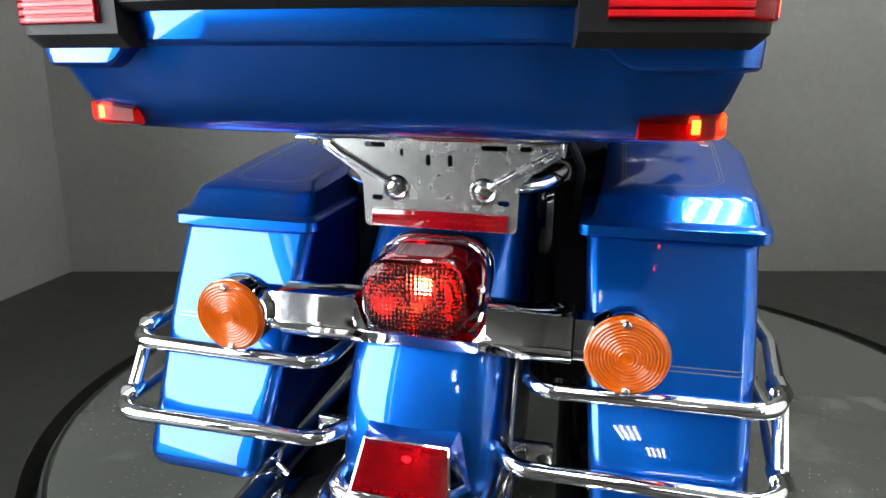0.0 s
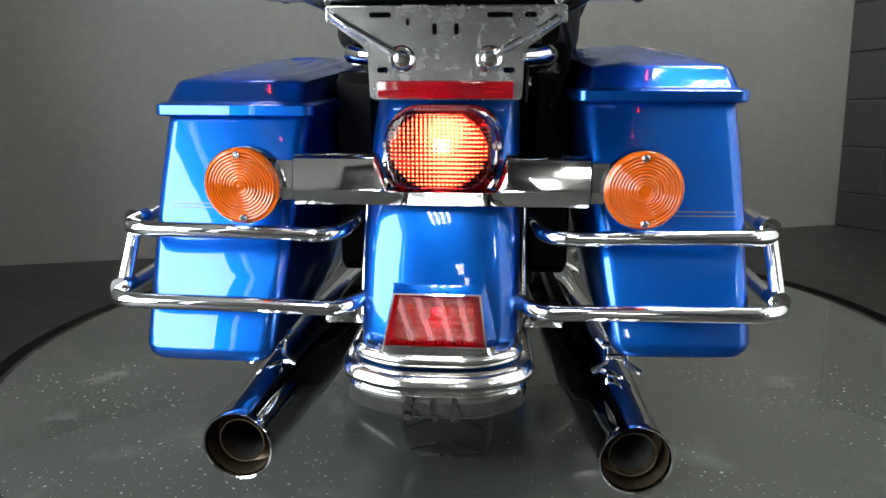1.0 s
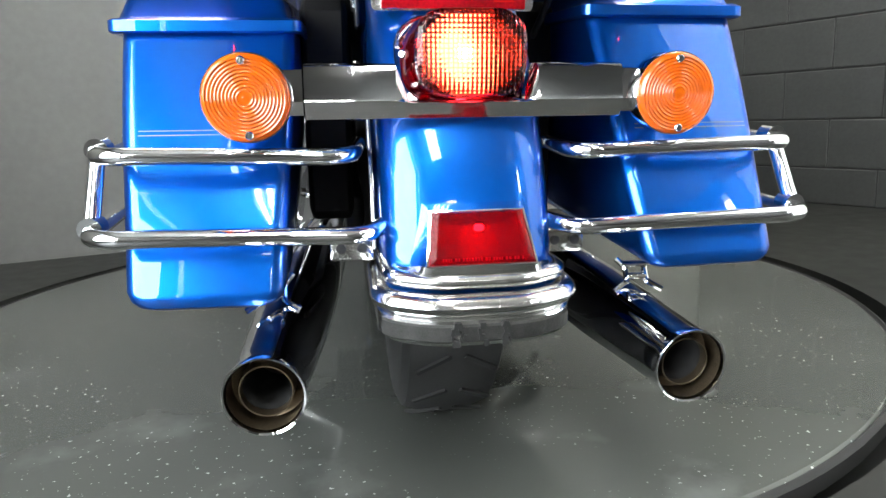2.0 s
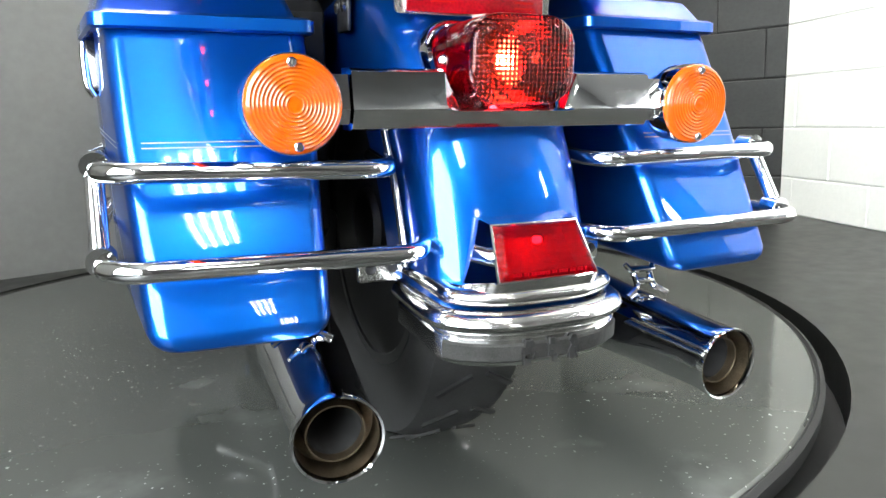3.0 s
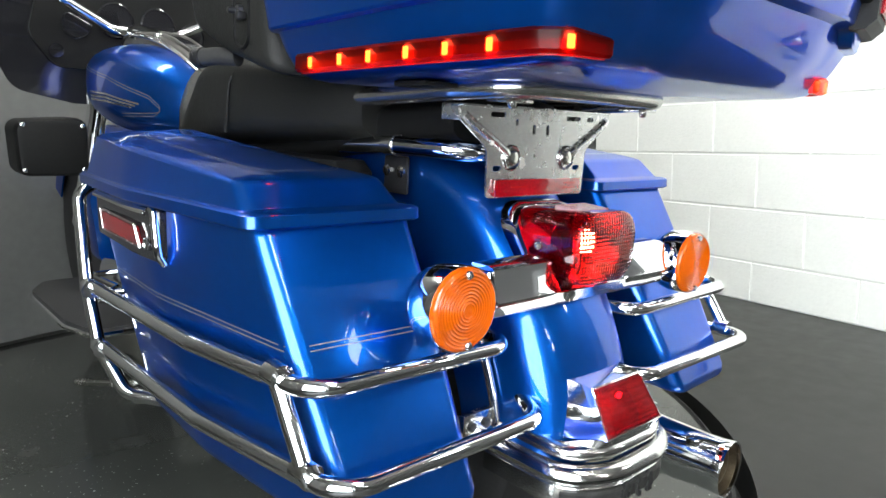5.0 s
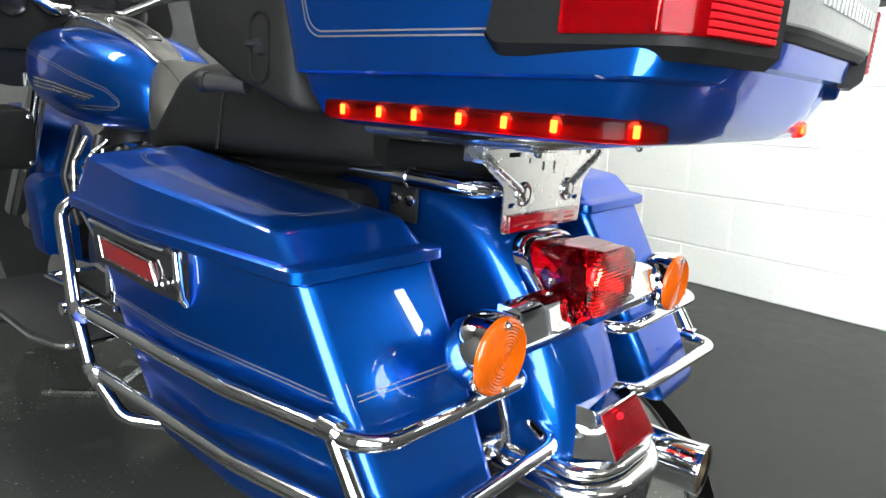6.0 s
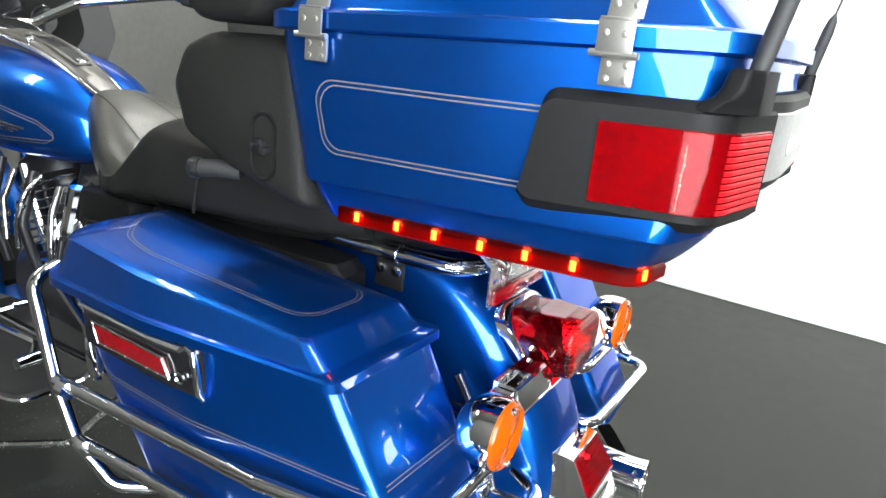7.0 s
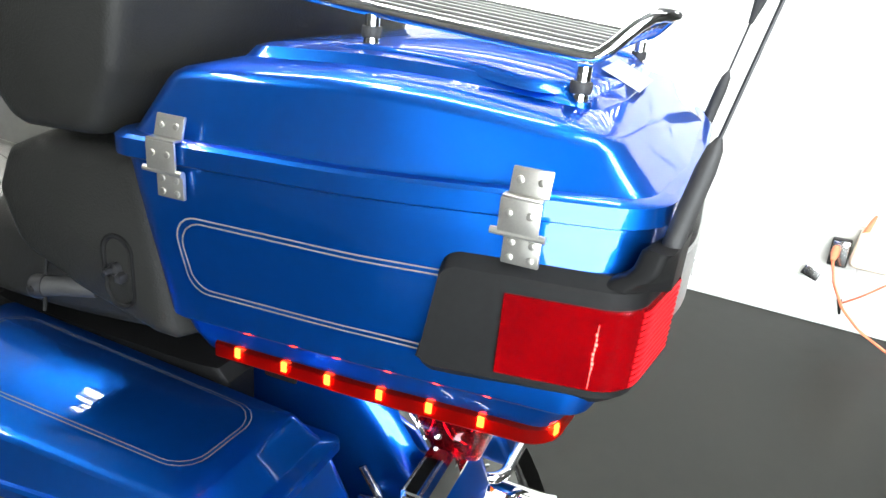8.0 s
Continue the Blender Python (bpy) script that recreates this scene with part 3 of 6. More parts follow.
plan = dedupe(plan)
bm = bmesh.new()
round_profile(bm, plan, 0.014, 0.0115, 0.256, 0.005)
bumper_bar = part("bumper_bar", bm, TIP_CHROME, bike, "rounded chrome bumper bar on the fender tip")
bm = bmesh.new()
band(bm, plan, -0.012, 0.011, 0.213, 0.247, 0.0, 0.006)
bumper = part("bumper_guard", bm, TIP_CHROME, bike, "weathered chrome lower bumper")
rear_run = [p for p in plan if p[1] < -0.028]
random.seed(12)
cuts = [(0.02, 0.34), (0.36, 0.655), (0.675, 0.98)]
for a, b in cuts:
    long = along([(p[0], p[1], 0) for p in rear_run], 0.004)
    seg = long[int(a * (len(long) - 1)):int(b * (len(long) - 1)) + 1]
    bm = bmesh.new()
    band(bm, [(p.x, p.y) for p in seg], 0.009, 0.0135, 0.2190, 0.2375, 0.0, 0.002)
    part("rubber_pad", bm, WORN_RUBBER, bumper, "cracked grey rubber bumper pad")
for f in (0.34, 0.36, 0.66, 0.675, 0.5):
    p = long[int(f * (len(long) - 1))]
    for k in range(4):
        bm = bmesh.new()
        box(bm, (p.x + random.uniform(-0.004, 0.004), p.y - 0.0140, 0.2190 + 0.0060 * k), (random.uniform(0.002, 0.006), 0.004, 0.0068), turn=Matrix.Rotation(random.uniform(-0.5, 0.5), 4, "Y"))
        part("crack", bm, DARK, bumper, "black split in the rubber")
# chrome fender tip: a rolled ledge over the bumper, with a skirt that sweeps up to the reflector


def blend(rows, steps=5):
    """Smooth rows between the given ones."""
    out = []
    m = len(rows)
    for i in range(m - 1):
        p0, p1, p2, p3 = rows[max(i - 1, 0)], rows[i], rows[i + 1], rows[min(i + 2, m - 1)]
        for k in range(steps):
            t = k / steps
            out.append(tuple(0.5 * (2 * b + (c - a) * t + (2 * a - 5 * b + 4 * c - d) * t * t + (3 * b - a - 3 * c + d) * t ** 3) for a, b, c, d in zip(p0, p1, p2, p3)))
    return out + [rows[-1]]


def resample(pts, n):
    """n points evenly along a path."""
    fine = along(pts, 0.001)
    return [fine[round(k * (len(fine) - 1) / (n - 1))] for k in range(n)]


bm = bmesh.new()
round_profile(bm, plan, 0.010, 0.0085, 0.2775, -0.004)
part("fender_tip", bm, TIP_CHROME, bike, "rolled chrome ledge of the fender tip", sharp=60)
rim = [(-0.088, 0.075, 0.280), (-0.086, 0.0, 0.282), (-0.077, -0.030, 0.2865), (-0.064, -0.050, 0.2925), (-0.0560, -0.0655, 0.2955)]
rim = resample(rim + [(0, -0.0668, 0.2955)] + [(-x, y, z) for x, y, z in rim[::-1]], 61)
foot = resample([(x, y, 0.280) for x, y in plan], 61)
bm = bmesh.new()
rows = []
for t in (0.0, 0.2, 0.4, 0.6, 0.8, 1.0):
    rows.append([u.lerp(f, t) - Vector((0, 0, 0.0035 * math.sin(math.pi * t))) for u, f in zip(rim, foot)])
loft(bm, rows, False, False, closed=False)
part("tip_skirt", bm, TIP_CHROME, bike, "polished chrome skirt below the reflector", sharp=170)
bm = bmesh.new()
outer_q = [(-0.0560, -0.0665, 0.2945), (0.0560, -0.0665, 0.2945), (0.0485, -0.0340, 0.3440), (-0.0485, -0.0340, 0.3440)]
mid_q = [(-0.0600, -0.0400, 0.2880), (0.0600, -0.0400, 0.2880), (0.0495, -0.0180, 0.3455), (-0.0495, -0.0180, 0.3455)]
back_q = [(-0.0740, 0.005, 0.280), (0.0740, 0.005, 0.280), (0.0540, 0.005, 0.3470), (-0.0540, 0.005, 0.3470)]
inner_q = [(-0.0535, -0.0660, 0.2960), (0.0535, -0.0660, 0.2960), (0.0463, -0.0355, 0.3425), (-0.0463, -0.0355, 0.3425)]
deep_q = [(x, y + 0.028, z - 0.012) for x, y, z in inner_q]
loft(bm, [back_q, mid_q, outer_q, inner_q, deep_q])
housing = part("reflector_housing", bm, CHROME, bike, "chrome housing of the fender reflector", sharp=35)
bm = bmesh.new()
lining = [Vector(q) + Vector((0, 0.004, -0.001)) for q in inner_q]
loft(bm, [[q + Vector((-q.x * 0.012, 0, 0)) for q in lining], [q + Vector((-q.x * 0.03, 0.022, -0.010)) for q in lining]], False, True)
part("lamp_lining", bm, WINE_BACK, housing, "red lining behind the lens")
bm = bmesh.new()
face = [Vector(q) + Vector((0, -0.001, 0.0005)) for q in inner_q]
crown = [Vector((q.x * 0.86, q.y * 0.86 - 0.0508 * 0.14 - 0.0035, q.z * 0.86 + 0.3193 * 0.14 + 0.0030)) for q in face]
loft(bm, [[q + Vector((0, 0.003, -0.001)) for q in face], face, crown])
part("reflector", bm, WINE, housing, "dark red reflector", sharp=20)
bm = bmesh.new()
random.seed(4)
x = -0.040
while x < 0.040:
    w = random.uniform(0.001, 0.0024)
    box(bm, (x + w / 2, -0.0662, 0.3010), (w, 0.0012, 0.0026), turn=None)
    x += w + random.choice((0.0012, 0.0012, 0.003))
part("embossed_marking", bm, DECAL_WHITE, housing, "fine raised moulding marks")
bm = bmesh.new()
bmesh.ops.create_uvsphere(bm, u_segments=12, v_segments=8, radius=0.004, matrix=Matrix.Translation((0.001, -0.0375, 0.3255)) @ Matrix.Diagonal((1.3, 0.8, 0.9, 1.0)))
part("lit_spot", bm, SPOT, housing, "small lit red lamp")

# tail lamp


def lamp_loop(y, k, w, h, zc, r=0.02):
    return [(a, y + k * (b - zc), b) for a, b in rpoly([(-w, zc - h), (w, zc - h), (w, zc + h), (-w, zc + h)], r, 6)]


bm = bmesh.new()
loft(bm, [lamp_loop(0.105, 0.72, 0.0705, 0.0510, 0.4890, 0.040), lamp_loop(0.067, 0.72, 0.0713, 0.0518, 0.4889, 0.040), lamp_loop(0.0615, 0.72, 0.0700, 0.0500, 0.4889, 0.039), lamp_loop(0.0595, 0.72, 0.0660, 0.0465, 0.4892, 0.036), lamp_loop(0.064, 0.72, 0.056, 0.040, 0.490, 0.030)], True, True)
base = part("tail_lamp_base", bm, CHROME, bike, "chrome tail lamp base ring")
bm = bmesh.new()
loft(bm, [lamp_loop(0.062, 0.72, 0.0645, 0.0455, 0.4893, 0.035), lamp_loop(0.052, 0.60, 0.0640, 0.0453, 0.4900, 0.035), lamp_loop(0.034, 0.30, 0.0620, 0.0446, 0.4925, 0.034), lamp_loop(0.015, 0.05, 0.0592, 0.0436, 0.4950, 0.032), lamp_loop(-0.0015, -0.02, 0.0572, 0.0426, 0.4962, 0.031)], False, False)
part("tail_lamp_shell", bm, RED_SHELL, bike, "glossy clear red tail lamp shell", sharp=60)
bm = bmesh.new()
loft(bm, [lamp_loop(-0.0012, -0.02, 0.0570, 0.0424, 0.4962, 0.031), lamp_loop(-0.0050, -0.02, 0.0562, 0.0416, 0.4962, 0.030),
          lamp_loop(-0.0075, -0.01, 0.0530, 0.0385, 0.4962, 0.028), lamp_loop(-0.0095, 0.0, 0.042, 0.030, 0.4962, 0.022), lamp_loop(-0.0105, 0.0, 0.018, 0.013, 0.4962, 0.010)], False, True)
lens = part("tail_lamp_lens", bm, LENS_RED_CLEAR, bike, "glowing red ribbed tail lamp lens", sharp=60)
bm = bmesh.new()
rings = []
for r, back in [(r, 0.0) for r in (0.06, 0.2, 0.35, 0.5, 0.65, 0.8, 0.9, 1.0)] + [(r + 0.03, 0.004) for r in (1.0, 0.8, 0.5, 0.2)]:
    ring_pts = [(0.052 * r * math.cos(2 * math.pi * k / 40), 0.0395 * r * math.sin(2 * math.pi * k / 40)) for k in range(40)]
    rings.append([(x, 0.060 + back - (x * x + z * z) / 0.048, 0.4960 + z) for x, z in ring_pts])
loft(bm, rings)
part("lamp_bowl", bm, TAIL_BOWL, lens, "silvered reflector bowl")
bm = bmesh.new()
bmesh.ops.create_uvsphere(bm, u_segments=16, v_segments=10, radius=0.0040, matrix=Matrix.Translation((0, 0.0482, 0.4970)) @ Matrix.Diagonal((1.4, 1.0, 1.0, 1.0)))
part("bulb", bm, BULB, lens, "lit bulb")
bm = bmesh.new()
top = [(a, b, 0.5392 + 0.06 * (b - 0.03)) for a, b in rpoly([(-0.027, 0.014), (0.027, 0.014), (0.032, 0.056), (-0.032, 0.056)], 0.008, 5)]
loft(bm, [[(p[0], p[1], p[2] - 0.006) for p in top], top])
part("plate_light_window", bm, CLEAR, lens, "clear ribbed plate light window")
for k in range(13):
    bm = bmesh.new()
    box(bm, (-0.027 + 0.0045 * k, 0.035, 0.5397), (0.0022, 0.036, 0.0012), turn=Matrix.Rotation(0.06, 4, "X"))
    part("window_rib", bm, CLEAR, lens)
for s in (-1, 1):
    bm = bmesh.new()
    lathe(bm, [(0.005, 0), (0.005, 0.003), (0.003, 0.0045)], (s * 0.0632, 0.046, 0.4965), (s * 0.8, -1, 0), 12)
    part("screw", bm, DULL_CHROME, lens)

# turn signal bar and lamps
bm = bmesh.new()
sec = [(0.050, 0.487), (0.024, 0.487), (0.0165, 0.484), (0.010, 0.4535), (0.0085, 0.450), (0.0095, 0.4465), (0.017, 0.432), (0.024, 0.430), (0.050, 0.430)]
# the bar is cut away below the tail lamp
low_sec = [(0.050, 0.4505), (0.024, 0.4505), (0.0165, 0.4502), (0.010, 0.4492), (0.0085, 0.4480)] + sec[5:]
loft(bm, [[(x, y, z) for y, z in (low_sec if abs(x) < 0.062 else sec)] for x in (-0.166, -0.12, -0.0745, -0.061, 0.0, 0.061, 0.0745, 0.12, 0.166)])
part("signal_bar", bm, CHROME, bike, "broad chrome turn signal bar", sharp=25)
bm = bmesh.new()
box(bm, (0, 0.060, 0.4375), (0.10, 0.05, 0.020), 0.006)
part("signal_bar_mount", bm, CHROME, bike)
for s in (-1, 1):
    cx, cy, cz = s * 0.2215, 0.0, 0.4545
    bm = bmesh.new()
    sec2 = [(0.046, 0.481), (0.021, 0.481), (0.014, 0.45), (0.020, 0.436), (0.046, 0.436)]
    loft(bm, [[(s * x, y, z) for y, z in sec2] for x in (0.168, 0.200)])
    lathe(bm, [(0.0435, 0.001), (0.044, -0.004), (0.044, -0.022), (0.041, -0.034), (0.034, -0.046), (0.022, -0.054), (0.006, -0.057)], (cx, cy + 0.004, cz), (0, -1, 0), 40)
    shell = part("turn_signal", bm, CHROME, bike, "chrome turn signal housing")
    bm = bmesh.new()
    lathe(bm, [(0.041, -0.001), (0.038, -0.003), (0.02, -0.016), (0.004, -0.02)], (cx, cy + 0.004, cz), (0, -1, 0), 32)
    part("signal_bowl", bm, BOWL, shell, "silvered signal reflector")
    prof2 = [(0.0425, -0.002), (0.0425, 0.004), (0.0405, 0.0065)]
    for k in range(10):
        r0 = 0.038 - k * 0.0034
        prof2 += [(r0 + 0.0011, 0.0071 + 0.0002 * k), (r0, 0.0081 + 0.0002 * k), (r0 - 0.0013, 0.0072 + 0.0002 * k)]
    prof2 += [(0.002, 0.0105)]
    bm = bmesh.new()
    lathe(bm, prof2, (cx, cy + 0.004, cz), (0, -1, 0), 44)
    alens = part("amber_lens", bm, AMBER, shell, "round amber ribbed lens", sharp=60)
    for dz in (-0.0355, 0.0355):
        bm = bmesh.new()
        lathe(bm, [(0.0042, 0), (0.0042, 0.003), (0.003, 0.0042)], (cx + dz * -0.05, cy - 0.0035, cz + dz), (0, -1, 0), 12)
        box(bm, (cx + dz * -0.05, cy - 0.008, cz + dz), (0.0058, 0.0008, 0.0012))
        part("screw", bm, DULL_CHROME, shell)

# number plate bracket with its slots and red reflector
outline = rpoly([(-0.140, 0.652), (-0.140, 0.636), (-0.094, 0.604), (-0.092, 0.545), (0.092, 0.545), (0.094, 0.604), (0.140, 0.636), (0.140, 0.652)], [0.004, 0.006, 0.02, 0.006, 0.006, 0.02, 0.006, 0.004], 4)
holes = [slot(-0.078, 0.643, 0.026, 0.006), slot(0.064, 0.643, 0.030, 0.006), slot(0.100, 0.643, 0.014, 0.006), slot(-0.013, 0.627, 0.0055, 0.013), slot(0.013, 0.627, 0.0055, 0.013),
         slot(-0.076, 0.580, 0.014, 0.0065), slot(0.076, 0.580, 0.014, 0.0065), slot(-0.045, 0.635, 0.004, 0.008)]
bm = bmesh.new()
slab(bm, outline, holes, 0.0025, lambda u, v, w: Vector((u, 0.108 - w, v)))
plate = part("plate_bracket", bm, STEEL, bike, "bare galvanised number plate bracket with slots", sharp=30)
for s in (-1, 1):
    bm = bmesh.new()
    tube(bm, bend([(s * 0.134, 0.108, 0.642), (s * 0.122, 0.1062, 0.633), (s * 0.066, 0.1062, 0.602), (s * 0.058, 0.108, 0.597)], 0.01), 0.0055, 14)
    part("pressed_rib", bm, STEEL, plate)
    bm = bmesh.new()
    box(bm, (s * 0.1415, 0.121, 0.644), (0.003, 0.028, 0.018), 0.001)
    part("side_flange", bm, STEEL, plate)
    bm = bmesh.new()
    lathe(bm, [(0.0160, 0), (0.0158, 0.0014), (0.0142, 0.0026), (0.0125, 0.0012), (0.0094, 0.0008), (0.0090, 0.0036), (0.0080, 0.0042), (0.002, 0.0042)], (s * 0.0525, 0.1065, 0.593), (0, -1, 0), 20)
    part("bolt", bm, DULL_CHROME, plate, "flat round bolt in a pressed ring")
bm = bmesh.new()
box(bm, (0, 0.118, 0.6525), (0.282, 0.030, 0.003), 0.001)
part("top_flange", bm, STEEL, plate)
bm = bmesh.new()
box(bm, (0, 0.1035, 0.557), (0.164, 0.005, 0.021), 0.0015)
part("red_reflector", bm, RED_LENS, plate, "long red reflector strip")
# lettering on the reflector, brightened by a faint glow in its material
for x0, dz, w in ((-0.055, 0.001, 0.028), (0.045, 0.004, 0.024), (0.045, -0.002, 0.024)):
    bm = bmesh.new()
    box(bm, (x0 + w / 2, 0.1008, 0.557 + dz), (w, 0.0006, 0.0022))
    part("moulded_mark", bm, RED_GLOW, plate)

# chrome rail that loops round behind the seat
bm = bmesh.new()
half = [(-0.085, 0.62, 0.582), (-0.100, 0.49, 0.588), (-0.130, 0.235, 0.600), (-0.122, 0.150, 0.600), (-0.085, 0.128, 0.597)]
rail_pts = half + [(-x, y, z) for x, y, z in half[::-1]]
tube(bm, bend(rail_pts, 0.05, 5), 0.0122, 18)
rail = part("support_rail", bm, CHROME, bike, "chrome tube rail under the luggage trunk")
for s in (-1, 1):
    bm = bmesh.new()
    tube(bm, [(s * 0.128, 0.250, 0.5995), (s * 0.1305, 0.228, 0.600)], 0.0140, 16)
    part("rail_collar", bm, DULL_CHROME, rail)

# mufflers
for s in (-1, 1):
    tip, way = Vector((s * 0.214, -0.088, 0.183)), Vector((-s * 0.07, 1, 0.0)).normalized()
    bm = bmesh.new()
    lathe(bm, [(0.0365, 0.05), (0.0375, -0.002), (0.0395, -0.003), (0.0400, 0.0), (0.0385, 0.012), (0.0380, 0.03), (0.0405, 0.09), (0.047, 0.2), (0.049, 0.34), (0.047, 0.62), (0.03, 0.72), (0.024, 0.95), (0.02, 0.951)], tip, way, 40, cap0=False)
    muffler = part("muffler", bm, CHROME, bike, "chrome muffler with a flared open tip")
    bm = bmesh.new()
    lathe(bm, [(0.0362, 0.002), (0.0366, 0.030), (0.0265, 0.034), (0.0262, 0.010), (0.0248, 0.010), (0.0240, 0.12), (0.002, 0.12)], tip, way, 36, cap0=False)
    part("muffler_core", bm, TAN_SOOT, muffler, "heat-stained steel inner tip")
    # near-black lining, closed at its inner end
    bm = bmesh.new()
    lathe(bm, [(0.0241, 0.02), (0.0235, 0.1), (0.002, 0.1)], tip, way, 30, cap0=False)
    part("muffler_bore", bm, DARK, muffler, "black lining of the bore")
    # hanger clamp on the top of the muffler
    bm = bmesh.new()
    for d in (-1, 1):
        tube(bm, bend([(s * 0.214 + d * 0.030, 0.045, 0.222), (s * 0.214 + d * 0.012, 0.05, 0.232), (s * 0.214 + d * 0.012, 0.06, 0.247), (s * 0.214 + d * 0.022, 0.065, 0.258)], 0.008, 4), 0.0035, 8)
    box(bm, (s * 0.214, 0.055, 0.238), (0.024, 0.012, 0.006), 0.002)
    box(bm, (s * 0.214, 0.060, 0.252), (0.034, 0.014, 0.005), 0.002)
    part("hanger_clamp", bm, CHROME, muffler, "chrome hanger clamp")


# ---- saddlebags ----


def bag_loop(s, yr, yf, xi, xr, xm, xf, zf, grow=0.0, r=0.024):
    """A plan outline of a saddlebag; zf gives the height at each y."""
    g = grow
    pts = [(xi - g, yr - 0.006 - g), (xr + g, yr - g), (xm + g, yr + 0.26), (xf + g, yf + g - 0.05), (xf - 0.05, yf + g), (xi - g, yf + g)]
    return [(s * x, y, zf(y)) for x, y in rpoly(pts, [r, r + 0.004, 0.3, 0.05, 0.05, r], 5)]


def saddlebag(s):
    rise, lean = (-0.002, 0.009) if s < 0 else (0.018, 0.0)
    body = bmesh.new()
    loops = []
    for h, grow in ((0.0, -0.014), (0.003, -0.008), (0.009, -0.003), (0.018, 0.0), (0.10, 0.001), (0.16, 0.002), (0.20, 0.002), (0.250, 0.001), (0.293, 0.0)):
        f = h / 0.293
        loops.append(bag_loop(s, -0.016 + 0.168 * f, 0.47 + 0.175 * f, 0.196 + (lean - 0.027) * f, 0.352 + (lean + 0.008) * f, 0.380 + (lean + 0.006) * f, 0.374 + (lean + 0.004) * f, lambda y, h=h: 0.247 + h + rise, grow, 0.016))
    loft(body, loops)
    bag = part("saddlebag", body, BLUE, bike, "metallic blue hard saddlebag")
    lid = bmesh.new()

    def ridge(base):
        return lambda y: base + 0.074 * (y - 0.19) - 0.55 * max(0, y - 0.56) ** 1.5

    levels = [
        (0.130, 0.655, 0.170, 0.363, 0.391, 0.384, lambda y: 0.5235, 0.006, 0.013),
        (0.130, 0.655, 0.170, 0.363, 0.391, 0.384, lambda y: 0.5260, 0.009, 0.013),
        (0.131, 0.655, 0.170, 0.363, 0.391, 0.384, lambda y: 0.5375, 0.009, 0.013),
        (0.132, 0.655, 0.171, 0.363, 0.391, 0.384, lambda y: 0.5400, 0.006, 0.013),
        (0.138, 0.652, 0.174, 0.366, 0.3945, 0.388, lambda y: 0.5405, -0.001, 0.014),
        (0.142, 0.650, 0.176, 0.365, 0.3935, 0.387, lambda y: 0.5425, -0.001, 0.012),
        (0.166, 0.642, 0.181, 0.362, 0.383, 0.375, ridge(0.563), -0.001, 0.010),
        (0.170, 0.640, 0.183, 0.360, 0.377, 0.368, ridge(0.5665), -0.001, 0.010),
        (0.176, 0.636, 0.188, 0.354, 0.371, 0.361, ridge(0.5685), -0.001, 0.012),
        (0.205, 0.622, 0.206, 0.336, 0.350, 0.342, ridge(0.5715), -0.001, 0.014),
        (0.250, 0.590, 0.236, 0.305, 0.312, 0.304, ridge(0.576), -0.002, 0.014),
    ]
    loft(lid, [bag_loop(s, a + 0.012, b, c + lean, d + lean, e + lean, f + lean, lambda y, z=z: z(y) + rise, g, r) for a, b, c, d, e, f, z, g, r in levels], True, True)
    top = part("saddlebag_lid", lid, BLUE, bag, "blue lid with a lip and silver pinstripe", sharp=28)
    for g in (0.0, 0.0042):
        bm = bmesh.new()
        loop = bag_loop(s, 0.214 + g, 0.580 - g, 0.208 + lean + g, 0.328 + lean - g, 0.342 + lean - g, 0.328 + lean - g, lambda y: 0.70, 0, 0.03)
        ribbon(bm, top, along(loop, 0.012, True), (0, 0, -1), 0.0011)
        part("pinstripe", bm, PIN, bag, "silver pinstripe")
    for z in (0.414, 0.4185):
        bm = bmesh.new()
        ribbon(bm, bag, [(s * x, 0.0, z) for x in np.linspace(0.205, 0.345, 14)], (0, 1, 0), 0.0012)
        part("pinstripe", bm, PIN, bag, "silver pinstripe")
        bm = bmesh.new()
        ribbon(bm, bag, [(s * 0.60, y, z) for y in np.linspace(0.092, 0.54, 30)], (-s, 0, 0), 0.0012)
        part("pinstripe", bm, PIN, bag, "silver pinstripe")

    # latch: sloping black plate with a chrome lever edge and a red reflector
    def on_side(y, z, out):
        x = 0.3590 + lean * 0.83 + min(0.1 * (y - 0.123), 0.0255 - 0.03 * (y - 0.383)) + 0.001
        return Vector((s * (x + out), y, z))

    bm = bmesh.new()
    shape = rpoly([(0.320, 0.521), (0.540, 0.521), (0.534, 0.462), (0.316, 0.458)], [0.006, 0.008, 0.008, 0.008], 4)
    shape = [(p.x, p.y) for p in along([(y, z, 0) for y, z in shape], 0.015, True)[:-1]]
    loft(bm, [[on_side(y, z, -0.010) for y, z in shape], [on_side(y, z, 0.007) for y, z in shape], [on_side(0.43 + (y - 0.43) * 0.98, 0.490 + (z - 0.490) * 0.94, 0.010) for y, z in shape]])
    latch = part("latch_plate", bm, BLACK_GLOSS, bag, "gloss black latch plate")
    bm = bmesh.new()
    # the lever is one bent bar along the top edge and down the rear end
    spine = [(0.540, 0.5165), (0.50, 0.5167), (0.46, 0.5168), (0.42, 0.5168), (0.38, 0.517), (0.345, 0.5165)]
    loft(bm, [[on_side(y, z + 0.0055 * c, 0.0100 + 0.005 * d) for c, d in ((-1, -2), (-1, 0.5), (-0.8, 0.9), (-0.3, 1), (1.35, -1.3), (1.35, -3))] for y, z in spine])
